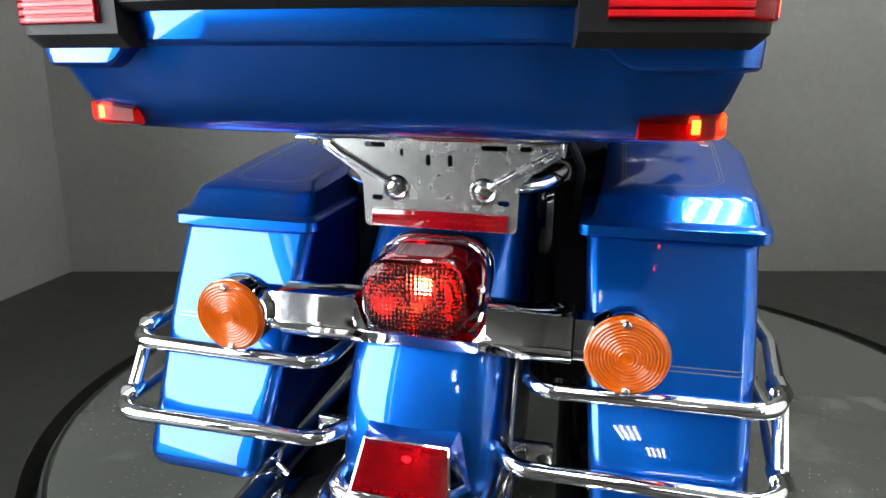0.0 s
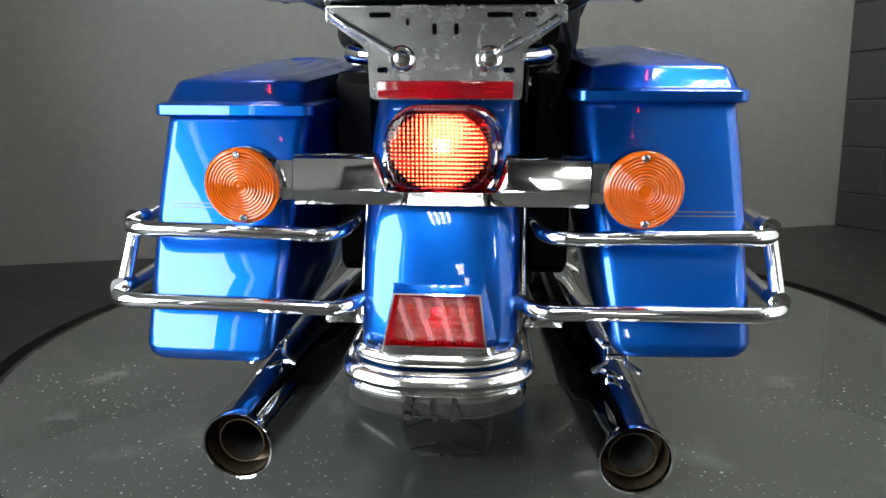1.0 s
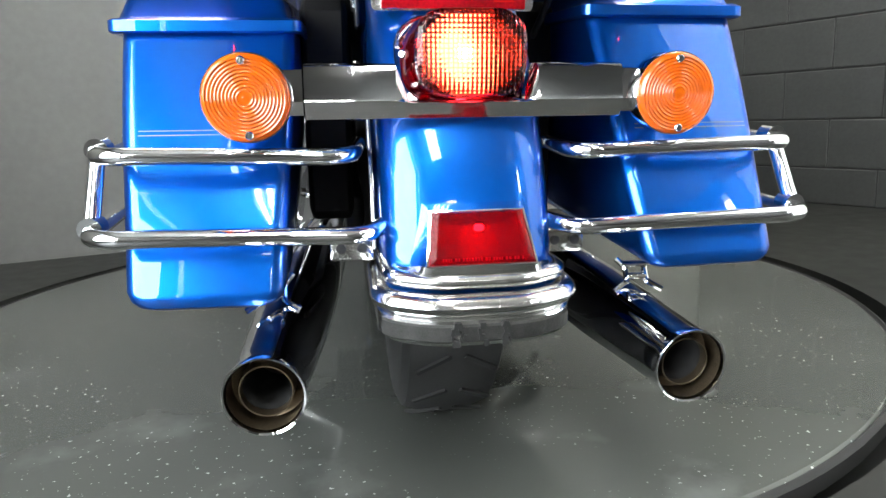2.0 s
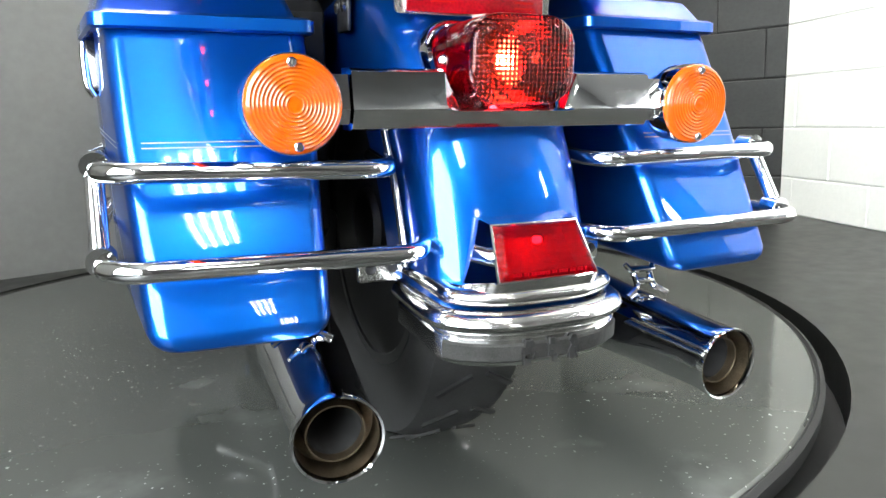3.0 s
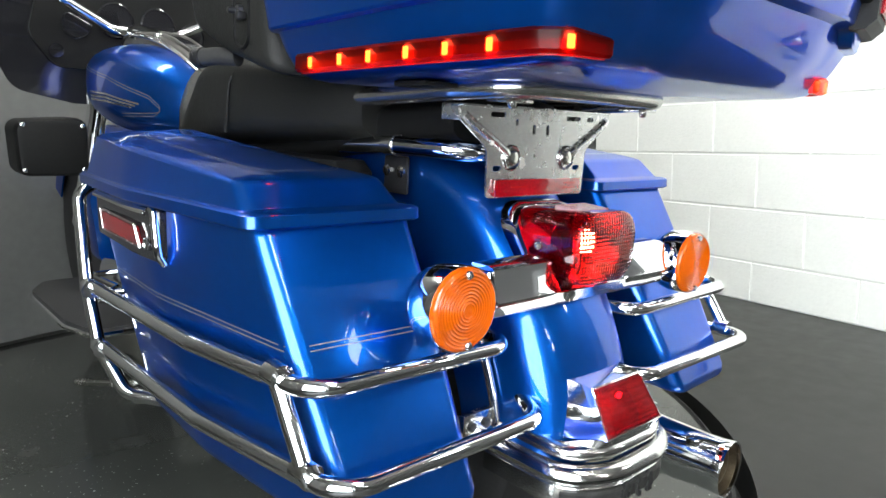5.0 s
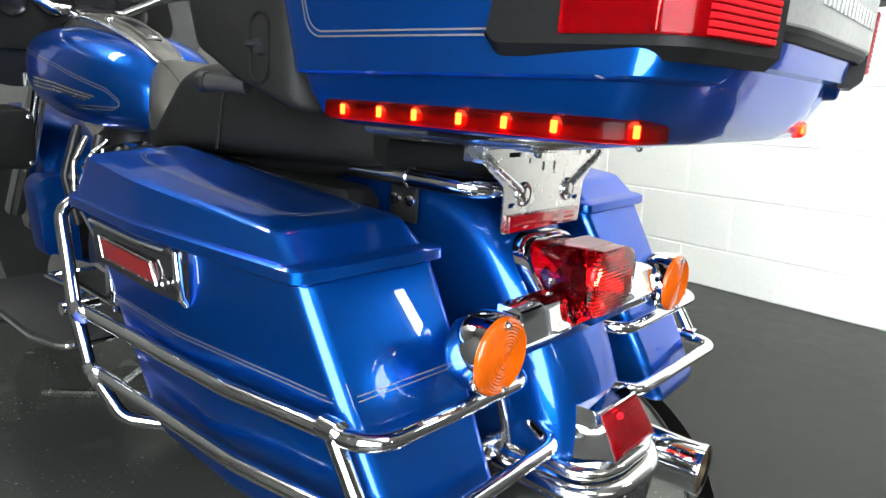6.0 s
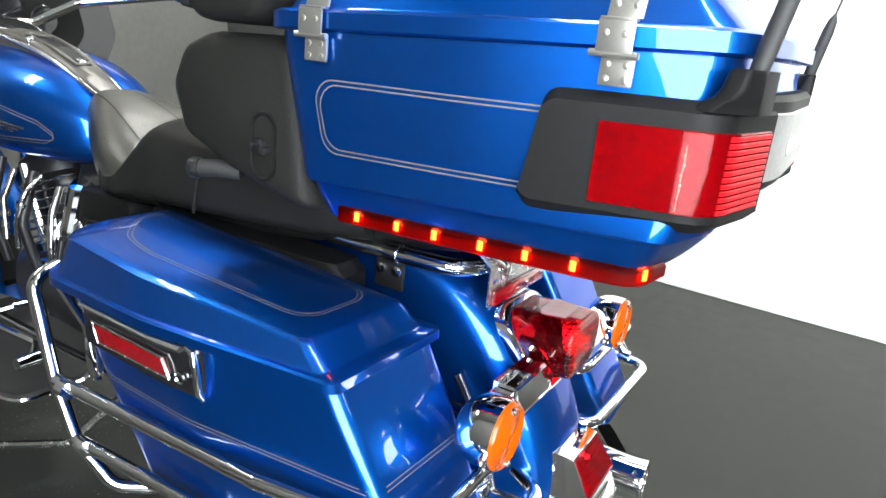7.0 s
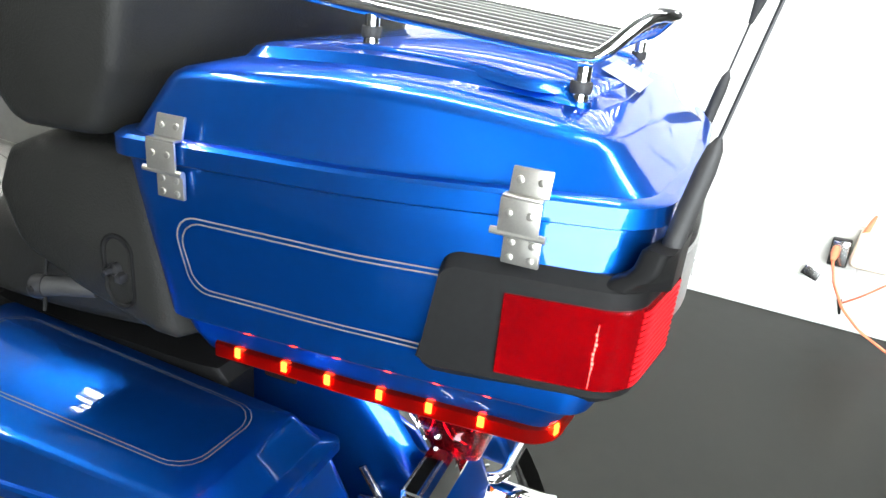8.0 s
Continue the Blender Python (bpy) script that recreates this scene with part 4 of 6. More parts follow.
    tube(bm, [on_side(y, z, o) for y, z, o in ((0.338, 0.519, 0.008), (0.326, 0.515, 0.010), (0.322, 0.50, 0.011), (0.319, 0.48, 0.011), (0.317, 0.466, 0.010), (0.316, 0.456, 0.004))], [0.004, 0.0048, 0.0050, 0.0050, 0.0046, 0.0035], 12)
    part("latch_lever", bm, CHROME, bag, "chrome latch lever edge")
    bm = bmesh.new()
    quad = [(0.512, 0.496), (0.376, 0.494), (0.366, 0.474), (0.500, 0.474)]
    loft(bm, [[on_side(y, z, 0.006) for y, z in quad], [on_side(y, z, 0.0125) for y, z in quad]])
    part("side_reflector", bm, RED_DULL, bag, "red side reflector")
    bm = bmesh.new()
    edge = [on_side(y, z, 0.0115) for y, z in ((0.515, 0.4982), (0.373, 0.4962), (0.362, 0.4718), (0.502, 0.4718))]
    tube(bm, edge, 0.0017, 6, closed=True)
    part("reflector_frame", bm, DULL_CHROME, bag, "thin silver reflector frame")
    bm = bmesh.new()
    lathe(bm, [(0.0080, 0.0), (0.0080, 0.0022), (0.006, 0.003), (0.005, 0.0015), (0.002, 0.0015)], on_side(0.346, 0.477, 0.0095), (s, 0, 0), 18)
    part("key_lock", bm, CHROME, bag, "round chrome key lock")
    return bag


bags = [saddlebag(s) for s in (-1, 1)]

# saddlebag guards: two chrome rails round each bag, tied by posts
for s in (-1, 1):
    bm = bmesh.new()
    upper = [(s * 0.112, 0.13, 0.396), (s * 0.122, 0.026, 0.393), (s * 0.376, 0.022, 0.399), (s * 0.402, 0.22, 0.394), (s * 0.393, 0.62, 0.372)]
    tube(bm, bend(upper, 0.035, 7), 0.0093, 14)
    guard = part("saddlebag_guard", bm, CHROME, bike, "chrome tube guard round the saddlebag")
    bm = bmesh.new()
    lower = [(s * 0.080, 0.045, 0.319), (s * 0.112, -0.012, 0.317), (s * 0.377, -0.024, 0.325), (s * 0.402, 0.20, 0.315), (s * 0.392, 0.59, 0.290)]
    tube(bm, bend(lower, 0.035, 7), 0.0093, 14)
    part("lower_rail", bm, CHROME, guard, "chrome lower rail")
    bm = bmesh.new()
    tube(bm, bend([(s * 0.34, 0.69, 0.515), (s * 0.384, 0.682, 0.506), (s * 0.393, 0.625, 0.368), (s * 0.391, 0.585, 0.285), (s * 0.372, 0.53, 0.225), (s * 0.30, 0.46, 0.212)], 0.035, 6), 0.0098, 14)
    part("front_post", bm, CHROME, guard, "bent chrome front post")
    bm = bmesh.new()
    tube(bm, [(s * 0.385, 0.072, 0.402), (s * 0.384, 0.020, 0.328)], 0.0085, 12)
    part("rear_post", bm, CHROME, guard)
    for p, d in (((0.397, 0.60, 0.370), (0.4, -1, 0.04)), ((0.395, 0.568, 0.290), (0.4, -1, 0.05))):
        bm = bmesh.new()
        a = Vector((s * p[0], p[1], p[2]))
        tube(bm, [a, a + Vector((s * 0.002, -0.02, 0.001))], 0.0125, 14)
        part("collar", bm, CHROME, guard)
    for p in ((0.3835, 0.072, 0.4015), (0.383, 0.022, 0.3275)):
        bm = bmesh.new()
        a = Vector((s * p[0], p[1], p[2]))
        tube(bm, [a + Vector((0, 0.011, 0)), a - Vector((0, 0.011, 0))], 0.0122, 14)
        part("collar", bm, CHROME, guard)
    bm = bmesh.new()
    tube(bm, bend([(s * 0.36, 0.66, 0.50), (s * 0.345, 0.62, 0.44), (s * 0.345, 0.60, 0.36)], 0.03, 4), 0.006, 8)
    box(bm, (s * 0.345, 0.60, 0.40), (0.02, 0.03, 0.06), 0.006)
    part("inner_bracket", bm, CHROME, guard)

# ---- luggage trunk ----
SHEAR = -0.038


def trunk_plan(wf, wm, wr, yf, yrs, yrm, r=0.05):
    half = [(-wf, yf), (-wm, 0.06), (-wr, yrs), (-wr * 0.45, yrm)]
    pts = half + [(-x, y) for x, y in half[::-1]]
    out = rpoly(pts, [0.03, 0.4, r, 0.25, 0.25, r, 0.4, 0.03], 6)
    # extra points on the slanting rear runs, at fixed shares of their length
    fine = []
    for k, p in enumerate(out):
        q = out[(k + 1) % len(out)]
        fine.append(p)
        if k in (20, 34):
            fine += [(p[0] + (q[0] - p[0]) * t, p[1] + (q[1] - p[1]) * t) for t in (0.08, 0.16, 0.24, 0.32, 0.40, 0.5, 0.6, 0.68, 0.76, 0.84, 0.92)]
    return fine


def trunk_loop(z, *a, lift=None, r=0.05):
    return [(x, y, z + SHEAR * y + (lift(x, y) if lift else 0)) for x, y in trunk_plan(*a, r=r)]



def brow(x, y):
    t = min(1.0, max(0.0, (0.205 - abs(x)) / 0.03)) if y < -0.10 else 0.0
    return 0.017 * t * t * (3 - 2 * t)


bm = bmesh.new()
loft(bm, [
    trunk_loop(0.679, 0.245, 0.247, 0.243, 0.235, -0.092, -0.104, r=0.03),
    trunk_loop(0.682, 0.258, 0.260, 0.255, 0.250, -0.103, -0.117, r=0.028),
    trunk_loop(0.690, 0.271, 0.271, 0.264, 0.262, -0.110, -0.128, r=0.025),
    trunk_loop(0.712, 0.282, 0.282, 0.274, 0.270, -0.120, -0.146, r=0.025),
    trunk_loop(0.731, 0.288, 0.287, 0.280, 0.275, -0.128, -0.160, lift=brow, r=0.025),
    trunk_loop(0.7325, 0.295, 0.294, 0.287, 0.280, -0.136, -0.177, lift=brow, r=0.025),
    trunk_loop(0.735, 0.297, 0.296, 0.289, 0.281, -0.138, -0.179, lift=brow, r=0.025),
    trunk_loop(0.752, 0.299, 0.297, 0.289, 0.283, -0.142, -0.182, lift=brow, r=0.025),
    trunk_loop(0.820, 0.308, 0.303, 0.275, 0.293, -0.155, -0.186),
    trunk_loop(0.875, 0.312, 0.308, 0.276, 0.303, -0.158, -0.176),
    trunk_loop(0.894, 0.313, 0.309, 0.272, 0.306, -0.158, -0.176)], True, True)
trunk = part("luggage_trunk", bm, BLUE, bike, "metallic blue luggage trunk", sharp=28)
bm = bmesh.new()


def crest(x, y):
    return 0.974 - 0.42 * (y - 0.085) ** 2 - SHEAR * y


loft(bm, [
    trunk_loop(0.8945, 0.316, 0.313, 0.276, 0.312, -0.164, -0.184),
    trunk_loop(0.897, 0.320, 0.317, 0.280, 0.315, -0.168, -0.188),
    trunk_loop(0.913, 0.320, 0.317, 0.280, 0.315, -0.168, -0.188),
    trunk_loop(0.916, 0.316, 0.314, 0.276, 0.312, -0.164, -0.184),
    trunk_loop(0.917, 0.308, 0.306, 0.268, 0.302, -0.156, -0.174, r=0.035),
    trunk_loop(0.920, 0.306, 0.304, 0.266, 0.300, -0.153, -0.171, r=0.032),
    trunk_loop(-0.008, 0.291, 0.293, 0.250, 0.277, -0.131, -0.146, lift=crest, r=0.030),
    trunk_loop(-0.002, 0.287, 0.289, 0.246, 0.273, -0.126, -0.141, lift=crest, r=0.030),
    trunk_loop(0.002, 0.280, 0.282, 0.238, 0.266, -0.118, -0.133, lift=crest, r=0.030),
    trunk_loop(0.0065, 0.240, 0.240, 0.205, 0.243, -0.100, -0.112, lift=crest, r=0.03),
    trunk_loop(0.0075, 0.232, 0.232, 0.197, 0.238, -0.094, -0.106, lift=crest, r=0.03),
    trunk_loop(0.0165, 0.224, 0.224, 0.188, 0.232, -0.087, -0.098, lift=crest, r=0.03),
    trunk_loop(0.0190, 0.214, 0.214, 0.178, 0.224, -0.079, -0.089, lift=crest, r=0.03),
    trunk_loop(0.0235, 0.08, 0.08, 0.07, 0.12, -0.03, -0.04, lift=crest)], True, True)
trunk_lid = part("trunk_lid", bm, BLUE, trunk, "blue trunk lid with a stepped crown", sharp=28)
for g in (0.0, 0.0048):
    loop = [(-0.6, y, z + SHEAR * y * 0.5) for y, z in rpoly([(0.248 - g, 0.842 - g), (-0.03, 0.842 - g), (-0.03, 0.766 + g), (0.235 - g, 0.764 + g)], [0.022, 0, 0, 0.022], 6)]
    for s in (-1, 1):
        bm = bmesh.new()
        ribbon(bm, trunk, [(s * 0.6, p[1], p[2]) for p in along(loop, 0.012, True)], (-s, 0, 0), 0.0016)
        part("pinstripe", bm, PIN, trunk, "silver pinstripe")

# lit marker strips along the lower edge
low = trunk_plan(0.274, 0.274, 0.266, 0.263, -0.112, -0.132, r=0.025)
dense = [(p.x, p.y) for p in along([(x, y, 0) for x, y in low], 0.006, True)]
dense = sorted({(round(x, 4), round(y, 4)) for x, y in dense if x < -0.203 and y < 0.228}, key=lambda p: (-p[1], p[0]))


def taper(bm):
    """The strip runs out to a point round the rear corner."""
    for v in bm.verts:
        if v.co.y < -0.08:
            t = min(1.0, max(0.0, (0.250 - abs(v.co.x)) / 0.045))
            foot = 0.6845 + SHEAR * 0.75 * v.co.y
            v.co.z = foot + (v.co.z - foot) * (1 - 0.25 * t)


for s in (-1, 1):
    run = dense if s < 0 else [(-x, y) for x, y in dense][::-1]
    bm = bmesh.new()
    band(bm, run, 0.0005, 0.008, 0.6850, 0.7045, SHEAR * 0.75, 0.003)
    taper(bm)
    strip = part("marker_strip", bm, STRIP, trunk, "red lit marker light strip")
    bm = bmesh.new()
    band(bm, run, -0.004, 0.0003, 0.6840, 0.7055, SHEAR * 0.75, 0.0002)
    taper(bm)
    part("strip_backing", bm, STRIP_BACK, trunk, "dark red strip backing")
    for y0 in (0.201, 0.150, 0.098, 0.046, -0.005, -0.057, -0.112):
        last = y0 < -0.1
        near = min(range(len(run)), key=lambda i: abs(run[i][1] - y0) if not last else abs(abs(run[i][0]) - 0.249) + (run[i][1] > -0.08))
        p = Vector(run[near])
        out = Vector((s * 0.33, -0.944)) if last else Vector((s, 0))
        turn = Matrix.Rotation(s * radians(-70), 4, "Z") if last else None
        bm = bmesh.new()
        c = (p.x + out.x * 0.0035, p.y + out.y * 0.0035, 0.6945 + SHEAR * 0.75 * p.y)
        box(bm, c, (0.002, 0.0065, 0.0105), 0.0009, 2, turn=turn)
        part("diode", bm, STRIP_LED, trunk, "bright lit diode")

# black lamp surround, red corner lamps, silver centre panel
wrap = trunk_plan(0.305, 0.300, 0.272, 0.29, -0.153, -0.184, r=0.024)
full = [(p.x, p.y) for p in along([(x, y, 0) for x, y in wrap], 0.006, True)]
full = {(round(x, 4), round(y, 4)) for x, y in full if y < 0.012}
full = dedupe(sorted([p for p in full if p[0] < -0.2], key=lambda p: (-p[1], p[0])) + sorted([p for p in full if abs(p[0]) <= 0.2]) + sorted([p for p in full if p[0] > 0.2], key=lambda p: (p[1], p[0])))
side_l = [p for p in full if p[0] < -0.16 and p[1] < 0.004]
for s in (-1, 1):
    base_run = side_l if s < 0 else [(-x, y) for x, y in side_l][::-1]
    bm = bmesh.new()
    band(bm, base_run, -0.01, 0.015, 0.749, 0.861, SHEAR * 0.5, 0.010, start=0.016 if s < 0 else 0.0, end=0.016 if s > 0 else 0.0, slant=0.012)
    surround = part("lamp_surround", bm, BLACK_PLASTIC, trunk, "textured black corner lamp surround")
    lens_run = [p for p in base_run if p[1] < -0.060 and abs(p[0]) > 0.178]
    bm = bmesh.new()
    band(bm, lens_run, 0.0155, 0.0185, 0.7665, 0.837, SHEAR * 0.5, 0.0012)
    part("corner_lamp_lens", bm, RED_DEEP, trunk, "large red corner lamp lens")
    bm = bmesh.new()
    band(bm, lens_run, 0.0145, 0.0153, 0.7665, 0.837, SHEAR * 0.5, 0.0002)
    part("lamp_backing", bm, LAMP_BACK, trunk, "red-tinted lamp backing")
    bm = bmesh.new()
    rear_part = [p for p in lens_run if p[1] < -0.150]
    for k in range(12):
        z0 = 0.7680 + 0.0057 * k
        band(bm, rear_part, 0.0180, 0.0194, z0, z0 + 0.0040, SHEAR * 0.5, 0.0008)
    part("reflex_rib", bm, REFLEX, trunk, "ribbed red reflex panel")
    # bright glint on the lens, drawn as an emissive streak with dots
    bm = bmesh.new()
    cy = -0.140
    near = min(lens_run, key=lambda p: abs(p[1] - cy))
    box(bm, (near[0] + s * 0.0190, near[1], 0.800), (0.0006, 0.0004, 0.056))
    for k, w in enumerate((0.0010, 0.0012, 0.0022, 0.0016, 0.0020, 0.0014, 0.0024, 0.0012, 0.0018)):
        box(bm, (near[0] + s * 0.0190, near[1] + 0.0005 * math.sin(5 * k), 0.786 + 0.0042 * k), (0.0008, w, 0.0026), 0.0003)
    part("lens_streak", bm, LENS_GLINT, trunk, "thin glowing streak laid on the lens as a glint")
    # upstand of the surround at the antenna foot
    bm = bmesh.new()
    loft(bm, [[(s * x, y, z) for x, y in rpoly([(0.215, -0.190), (0.262, -0.184), (0.288, yf - 0.02), (0.284, yf), (0.215, yf - 0.02)], 0.006, 3)] for z, yf in ((0.856, -0.132), (0.864, -0.140), (0.868, -0.148), (0.876, -0.153), (0.889, -0.156), (0.892, -0.160))])
    part("antenna_mount", bm, BLACK_PLASTIC, trunk, "black antenna mount")
bm = bmesh.new()
centre = [p for p in full if abs(p[0]) < 0.186 and p[1] < -0.1]
band(bm, centre, -0.01, 0.012, 0.775, 0.868, SHEAR * 0.5, 0.006)
part("rear_garnish", bm, BLACK_PLASTIC, trunk, "black rear garnish")
bm = bmesh.new()
band(bm, [p for p in centre if abs(p[0]) < 0.165], 0.011, 0.0145, 0.786, 0.852, SHEAR * 0.5, 0.002)
panel = part("name_panel", bm, PANEL, trunk, "silver rear panel with raised lettering bars")
bm = bmesh.new()
for k in range(14):
    x = -0.10 + 0.0155 * k
    near = min(centre, key=lambda p: abs(p[0] - x))
    box(bm, (x, near[1] - 0.0155, 0.820 - SHEAR * 0.0), (0.010, 0.002, 0.016), 0.0006)
part("lettering_bar", bm, PANEL, trunk, "raised silver lettering bars")
# latches
for s in (-1, 1):
    for y0 in (0.240, -0.076):
        zz = SHEAR * y0
        x0 = 0.3125 if y0 > 0 else 0.3055

        def rivet(bm, x, y, z):
            lathe(bm, [(0.0032, 0), (0.0028, 0.0013), (0.0014, 0.0018)], (s * x, y, z), (s, 0, 0), 10)

        bm = bmesh.new()
        box(bm, (s * (x0 + 0.001), y0, 0.928 + zz), (0.003, 0.030, 0.020), 0.001, turn=Matrix.Rotation(s * -0.28, 4, "Y"))
        for dy in (-0.008, 0.008):
            rivet(bm, x0 + 0.0025, y0 + dy, 0.929 + zz)
        part("trunk_latch", bm, HINGE_STEEL, trunk, "satin metal latch plate")
        bm = bmesh.new()
        box(bm, (s * (x0 + 0.0105), y0 + 0.003, 0.9035 + zz), (0.0025, 0.031, 0.026), 0.001)
        box(bm, (s * (x0 + 0.006), y0 + 0.003, 0.9175 + zz), (0.011, 0.030, 0.0025), 0.001)
        for dy in (-0.008, 0.008):
            rivet(bm, x0 + 0.0117, y0 + 0.003 + dy, 0.906 + zz)
        tube(bm, [(s * (x0 + 0.009), y0 - 0.018, 0.890 + zz), (s * (x0 + 0.009), y0 + 0.024, 0.890 + zz)], 0.003, 10)
        part("latch_hasp", bm, HINGE_STEEL, trunk, "satin metal hasp with a pin")
        bm = bmesh.new()
        box(bm, (s * (x0 + 0.003), y0, 0.8765 + zz), (0.004, 0.029, 0.024), 0.001)
        for dy in (-0.008, 0.008):
            rivet(bm, x0 + 0.005, y0 + dy, 0.882 + zz)
            rivet(bm, x0 + 0.005, y0 + dy, 0.870 + zz)
        part("latch_keeper", bm, HINGE_STEEL, trunk, "riveted satin metal keeper plate")

# antennas
aerials = []
for s in (-1, 1):
    foot, mid, top = Vector((s * 0.262, -0.176, 0.886)), Vector((s * 0.255, -0.190, 0.966)), Vector((s * 0.240, -0.262, 1.36))
    bm = bmesh.new()
    tube(bm, [foot, foot.lerp(mid, 0.2), foot.lerp(mid, 0.8), mid, mid.lerp(top, 0.02)], [0.0076, 0.0080, 0.0078, 0.0060, 0.0022], 12)
    boot = part("antenna", bm, RUBBER, bike, "black rubber antenna boot")
    aerials.append(boot)
    bm = bmesh.new()
    tube(bm, [mid, top], 0.0016, 8)
    part("antenna_rod", bm, BLACK_METAL, boot, "thin dark antenna rod")
    if s > 0:
        bm = bmesh.new()
        a = mid.lerp(top, 0.18)
        tube(bm, [a, a.lerp(top, 0.1), a.lerp(top, 0.5), a.lerp(top, 0.55)], [0.003, 0.008, 0.008, 0.004], 10)
        part("loading_coil", bm, RUBBER, boot, "black antenna coil cover")

# rounded mouldings on the lid: one long ridge each side that turns in at the rear, and a boss under each rack post
for s in (-1, 1):
    bm = bmesh.new()
    spine = bend([(s * 0.165, 0.170, 0), (s * 0.206, 0.140, 0), (s * 0.196, -0.040, 0), (s * 0.172, -0.074, 0), (s * 0.130, -0.080, 0)], 0.04, 8)
    fine = along(spine, 0.008)
    rows = []
    for k, p in enumerate(fine):
        d = (fine[min(k + 1, len(fine) - 1)] - fine[max(k - 1, 0)]).normalized()
        side_d = Vector((d.y, -d.x, 0))
        end = min(1.0, 6 * min(k, len(fine) - 1 - k) / len(fine))
        hit, at, _, _ = trunk_lid.ray_cast(Vector((p.x, p.y, 1.2)), Vector((0, 0, -1)))
        z = at.z if hit else crest(p.x, p.y) + SHEAR * p.y
        rows.append([(p.x + side_d.x * u * 0.015, p.y + side_d.y * u * 0.015, z - 0.006 + (0.0105 * end) * (1 - u * u)) for u in (-1, -0.75, -0.5, -0.25, 0, 0.25, 0.5, 0.75, 1)])
    loft(bm, rows, True, True, closed=True)
    part("lid_ridge", bm, BLUE, trunk_lid, "rounded ridge moulded in the lid", sharp=70)
    for y in (0.118, -0.078):
        zb = 0.985 if y > 0 else 0.964
        bm = bmesh.new()
        lathe(bm, [(0.030, -0.016), (0.020, -0.010), (0.014, -0.004), (0.0115, 0.006), (0.0105, 0.010), (0.004, 0.0105)], (s * 0.188, y, zb), (0, 0, 1), 24)
        part("post_boss", bm, BLUE, trunk_lid, "blue boss under the rack post", sharp=60)

# chrome luggage rack on the lid


def rack_z(y):
    t = min(1.0, max(0.0, (-0.080 - y) / 0.05))
    return 1.012 + 0.08 * y + 0.004 + 0.042 * t * t * (3 - 2 * t)


bm = bmesh.new()
loop = rpoly([(-0.190, 0.27), (-0.190, -0.138), (0.190, -0.138), (0.190, 0.27)], 0.055, 10)
tube(bm, [(p.x, p.y, rack_z(p.y)) for p in along([(x, y, 0) for x, y in loop], 0.012, True)[:-1]], 0.0062, 12, closed=True)
rack = part("luggage_rack", bm, CHROME, bike, "chrome tube luggage rack")
for k in range(7):
    x = -0.135 + 0.045 * k
    bm = bmesh.new()
    tube(bm, [(x, y, rack_z(y)) for y in np.linspace(0.268, -0.137, 30)], 0.0042, 10)
    part("rack_bar", bm, CHROME, rack)
for s in (-1, 1):
    for y in (0.118, -0.078):
        zb = 0.985 if y > 0 else 0.964
        bm = bmesh.new()
        lathe(bm, [(0.011, 0), (0.0085, 0.006), (0.007, 0.02), (0.007, 0.042)], (s * 0.188, y, zb - 0.004), (0, 0, 1), 16)
        part("rack_post", bm, CHROME, rack)
        bm = bmesh.new()
        lathe(bm, [(0.0088, 0), (0.0096, 0.002), (0.0096, 0.008), (0.0088, 0.010)], (s * 0.188, y, zb + 0.016), (0, 0, 1), 16)
        part("rubber_bush", bm, RUBBER, rack)

for k, (y, red) in enumerate(((0.560, 0), (0.546, 1), (0.532, 0), (0.516, 1), (0.500, 0), (0.486, 0), (0.470, 1), (0.455, 0))):
    bm = bmesh.new()
    ribbon(bm, bpy.data.objects["saddlebag_lid.001"], [(0.318 + 0.0012 * k, y, 0.7), (0.318 + 0.0012 * k, y - 0.011, 0.7)], (0, 0, -1), 0.012 if not red else 0.018)
    part("decal_bar", bm, DECAL_RED if red else DECAL_WHITE, bags[1], "small lettering bar of a decal")
bm = bmesh.new()
ribbon(bm, trunk_lid, [(x, -0.092, 1.2) for x in np.linspace(-0.06, 0.06, 9)], (0, 0, -1), 0.045)
part("clear_sticker", bm, STICKER, trunk, "worn pale sticker on the lid")


for ob in [trunk, rack] + aerials:
    ob.location += Vector((0, -0.008, -0.002))

# ---- seat and backrest ----


def cushion(name, outline, xs, mat, label, parent, r=0.02):
    """An upholstered block: a side outline carried across the bike, shrinking towards both ends."""
    loop = rpoly(outline, r, 6)
    cy = sum(p[0] for p in loop) / len(loop)
    cz = sum(p[1] for p in loop) / len(loop)
    bm = bmesh.new()
    loft(bm, [[(x, cy + (y - cy) * k, cz + (z - cz) * k) for y, z in loop] for x, k in xs])
    return part(name, bm, mat, parent, label, sharp=50)


def pillow(w):
    return [(-w, 0.80), (-w + 0.004, 0.90), (-w + 0.012, 0.965), (-w + 0.03, 1.0), (0, 1.0), (w - 0.03, 1.0), (w - 0.012, 0.965), (w - 0.004, 0.90), (w, 0.80)]


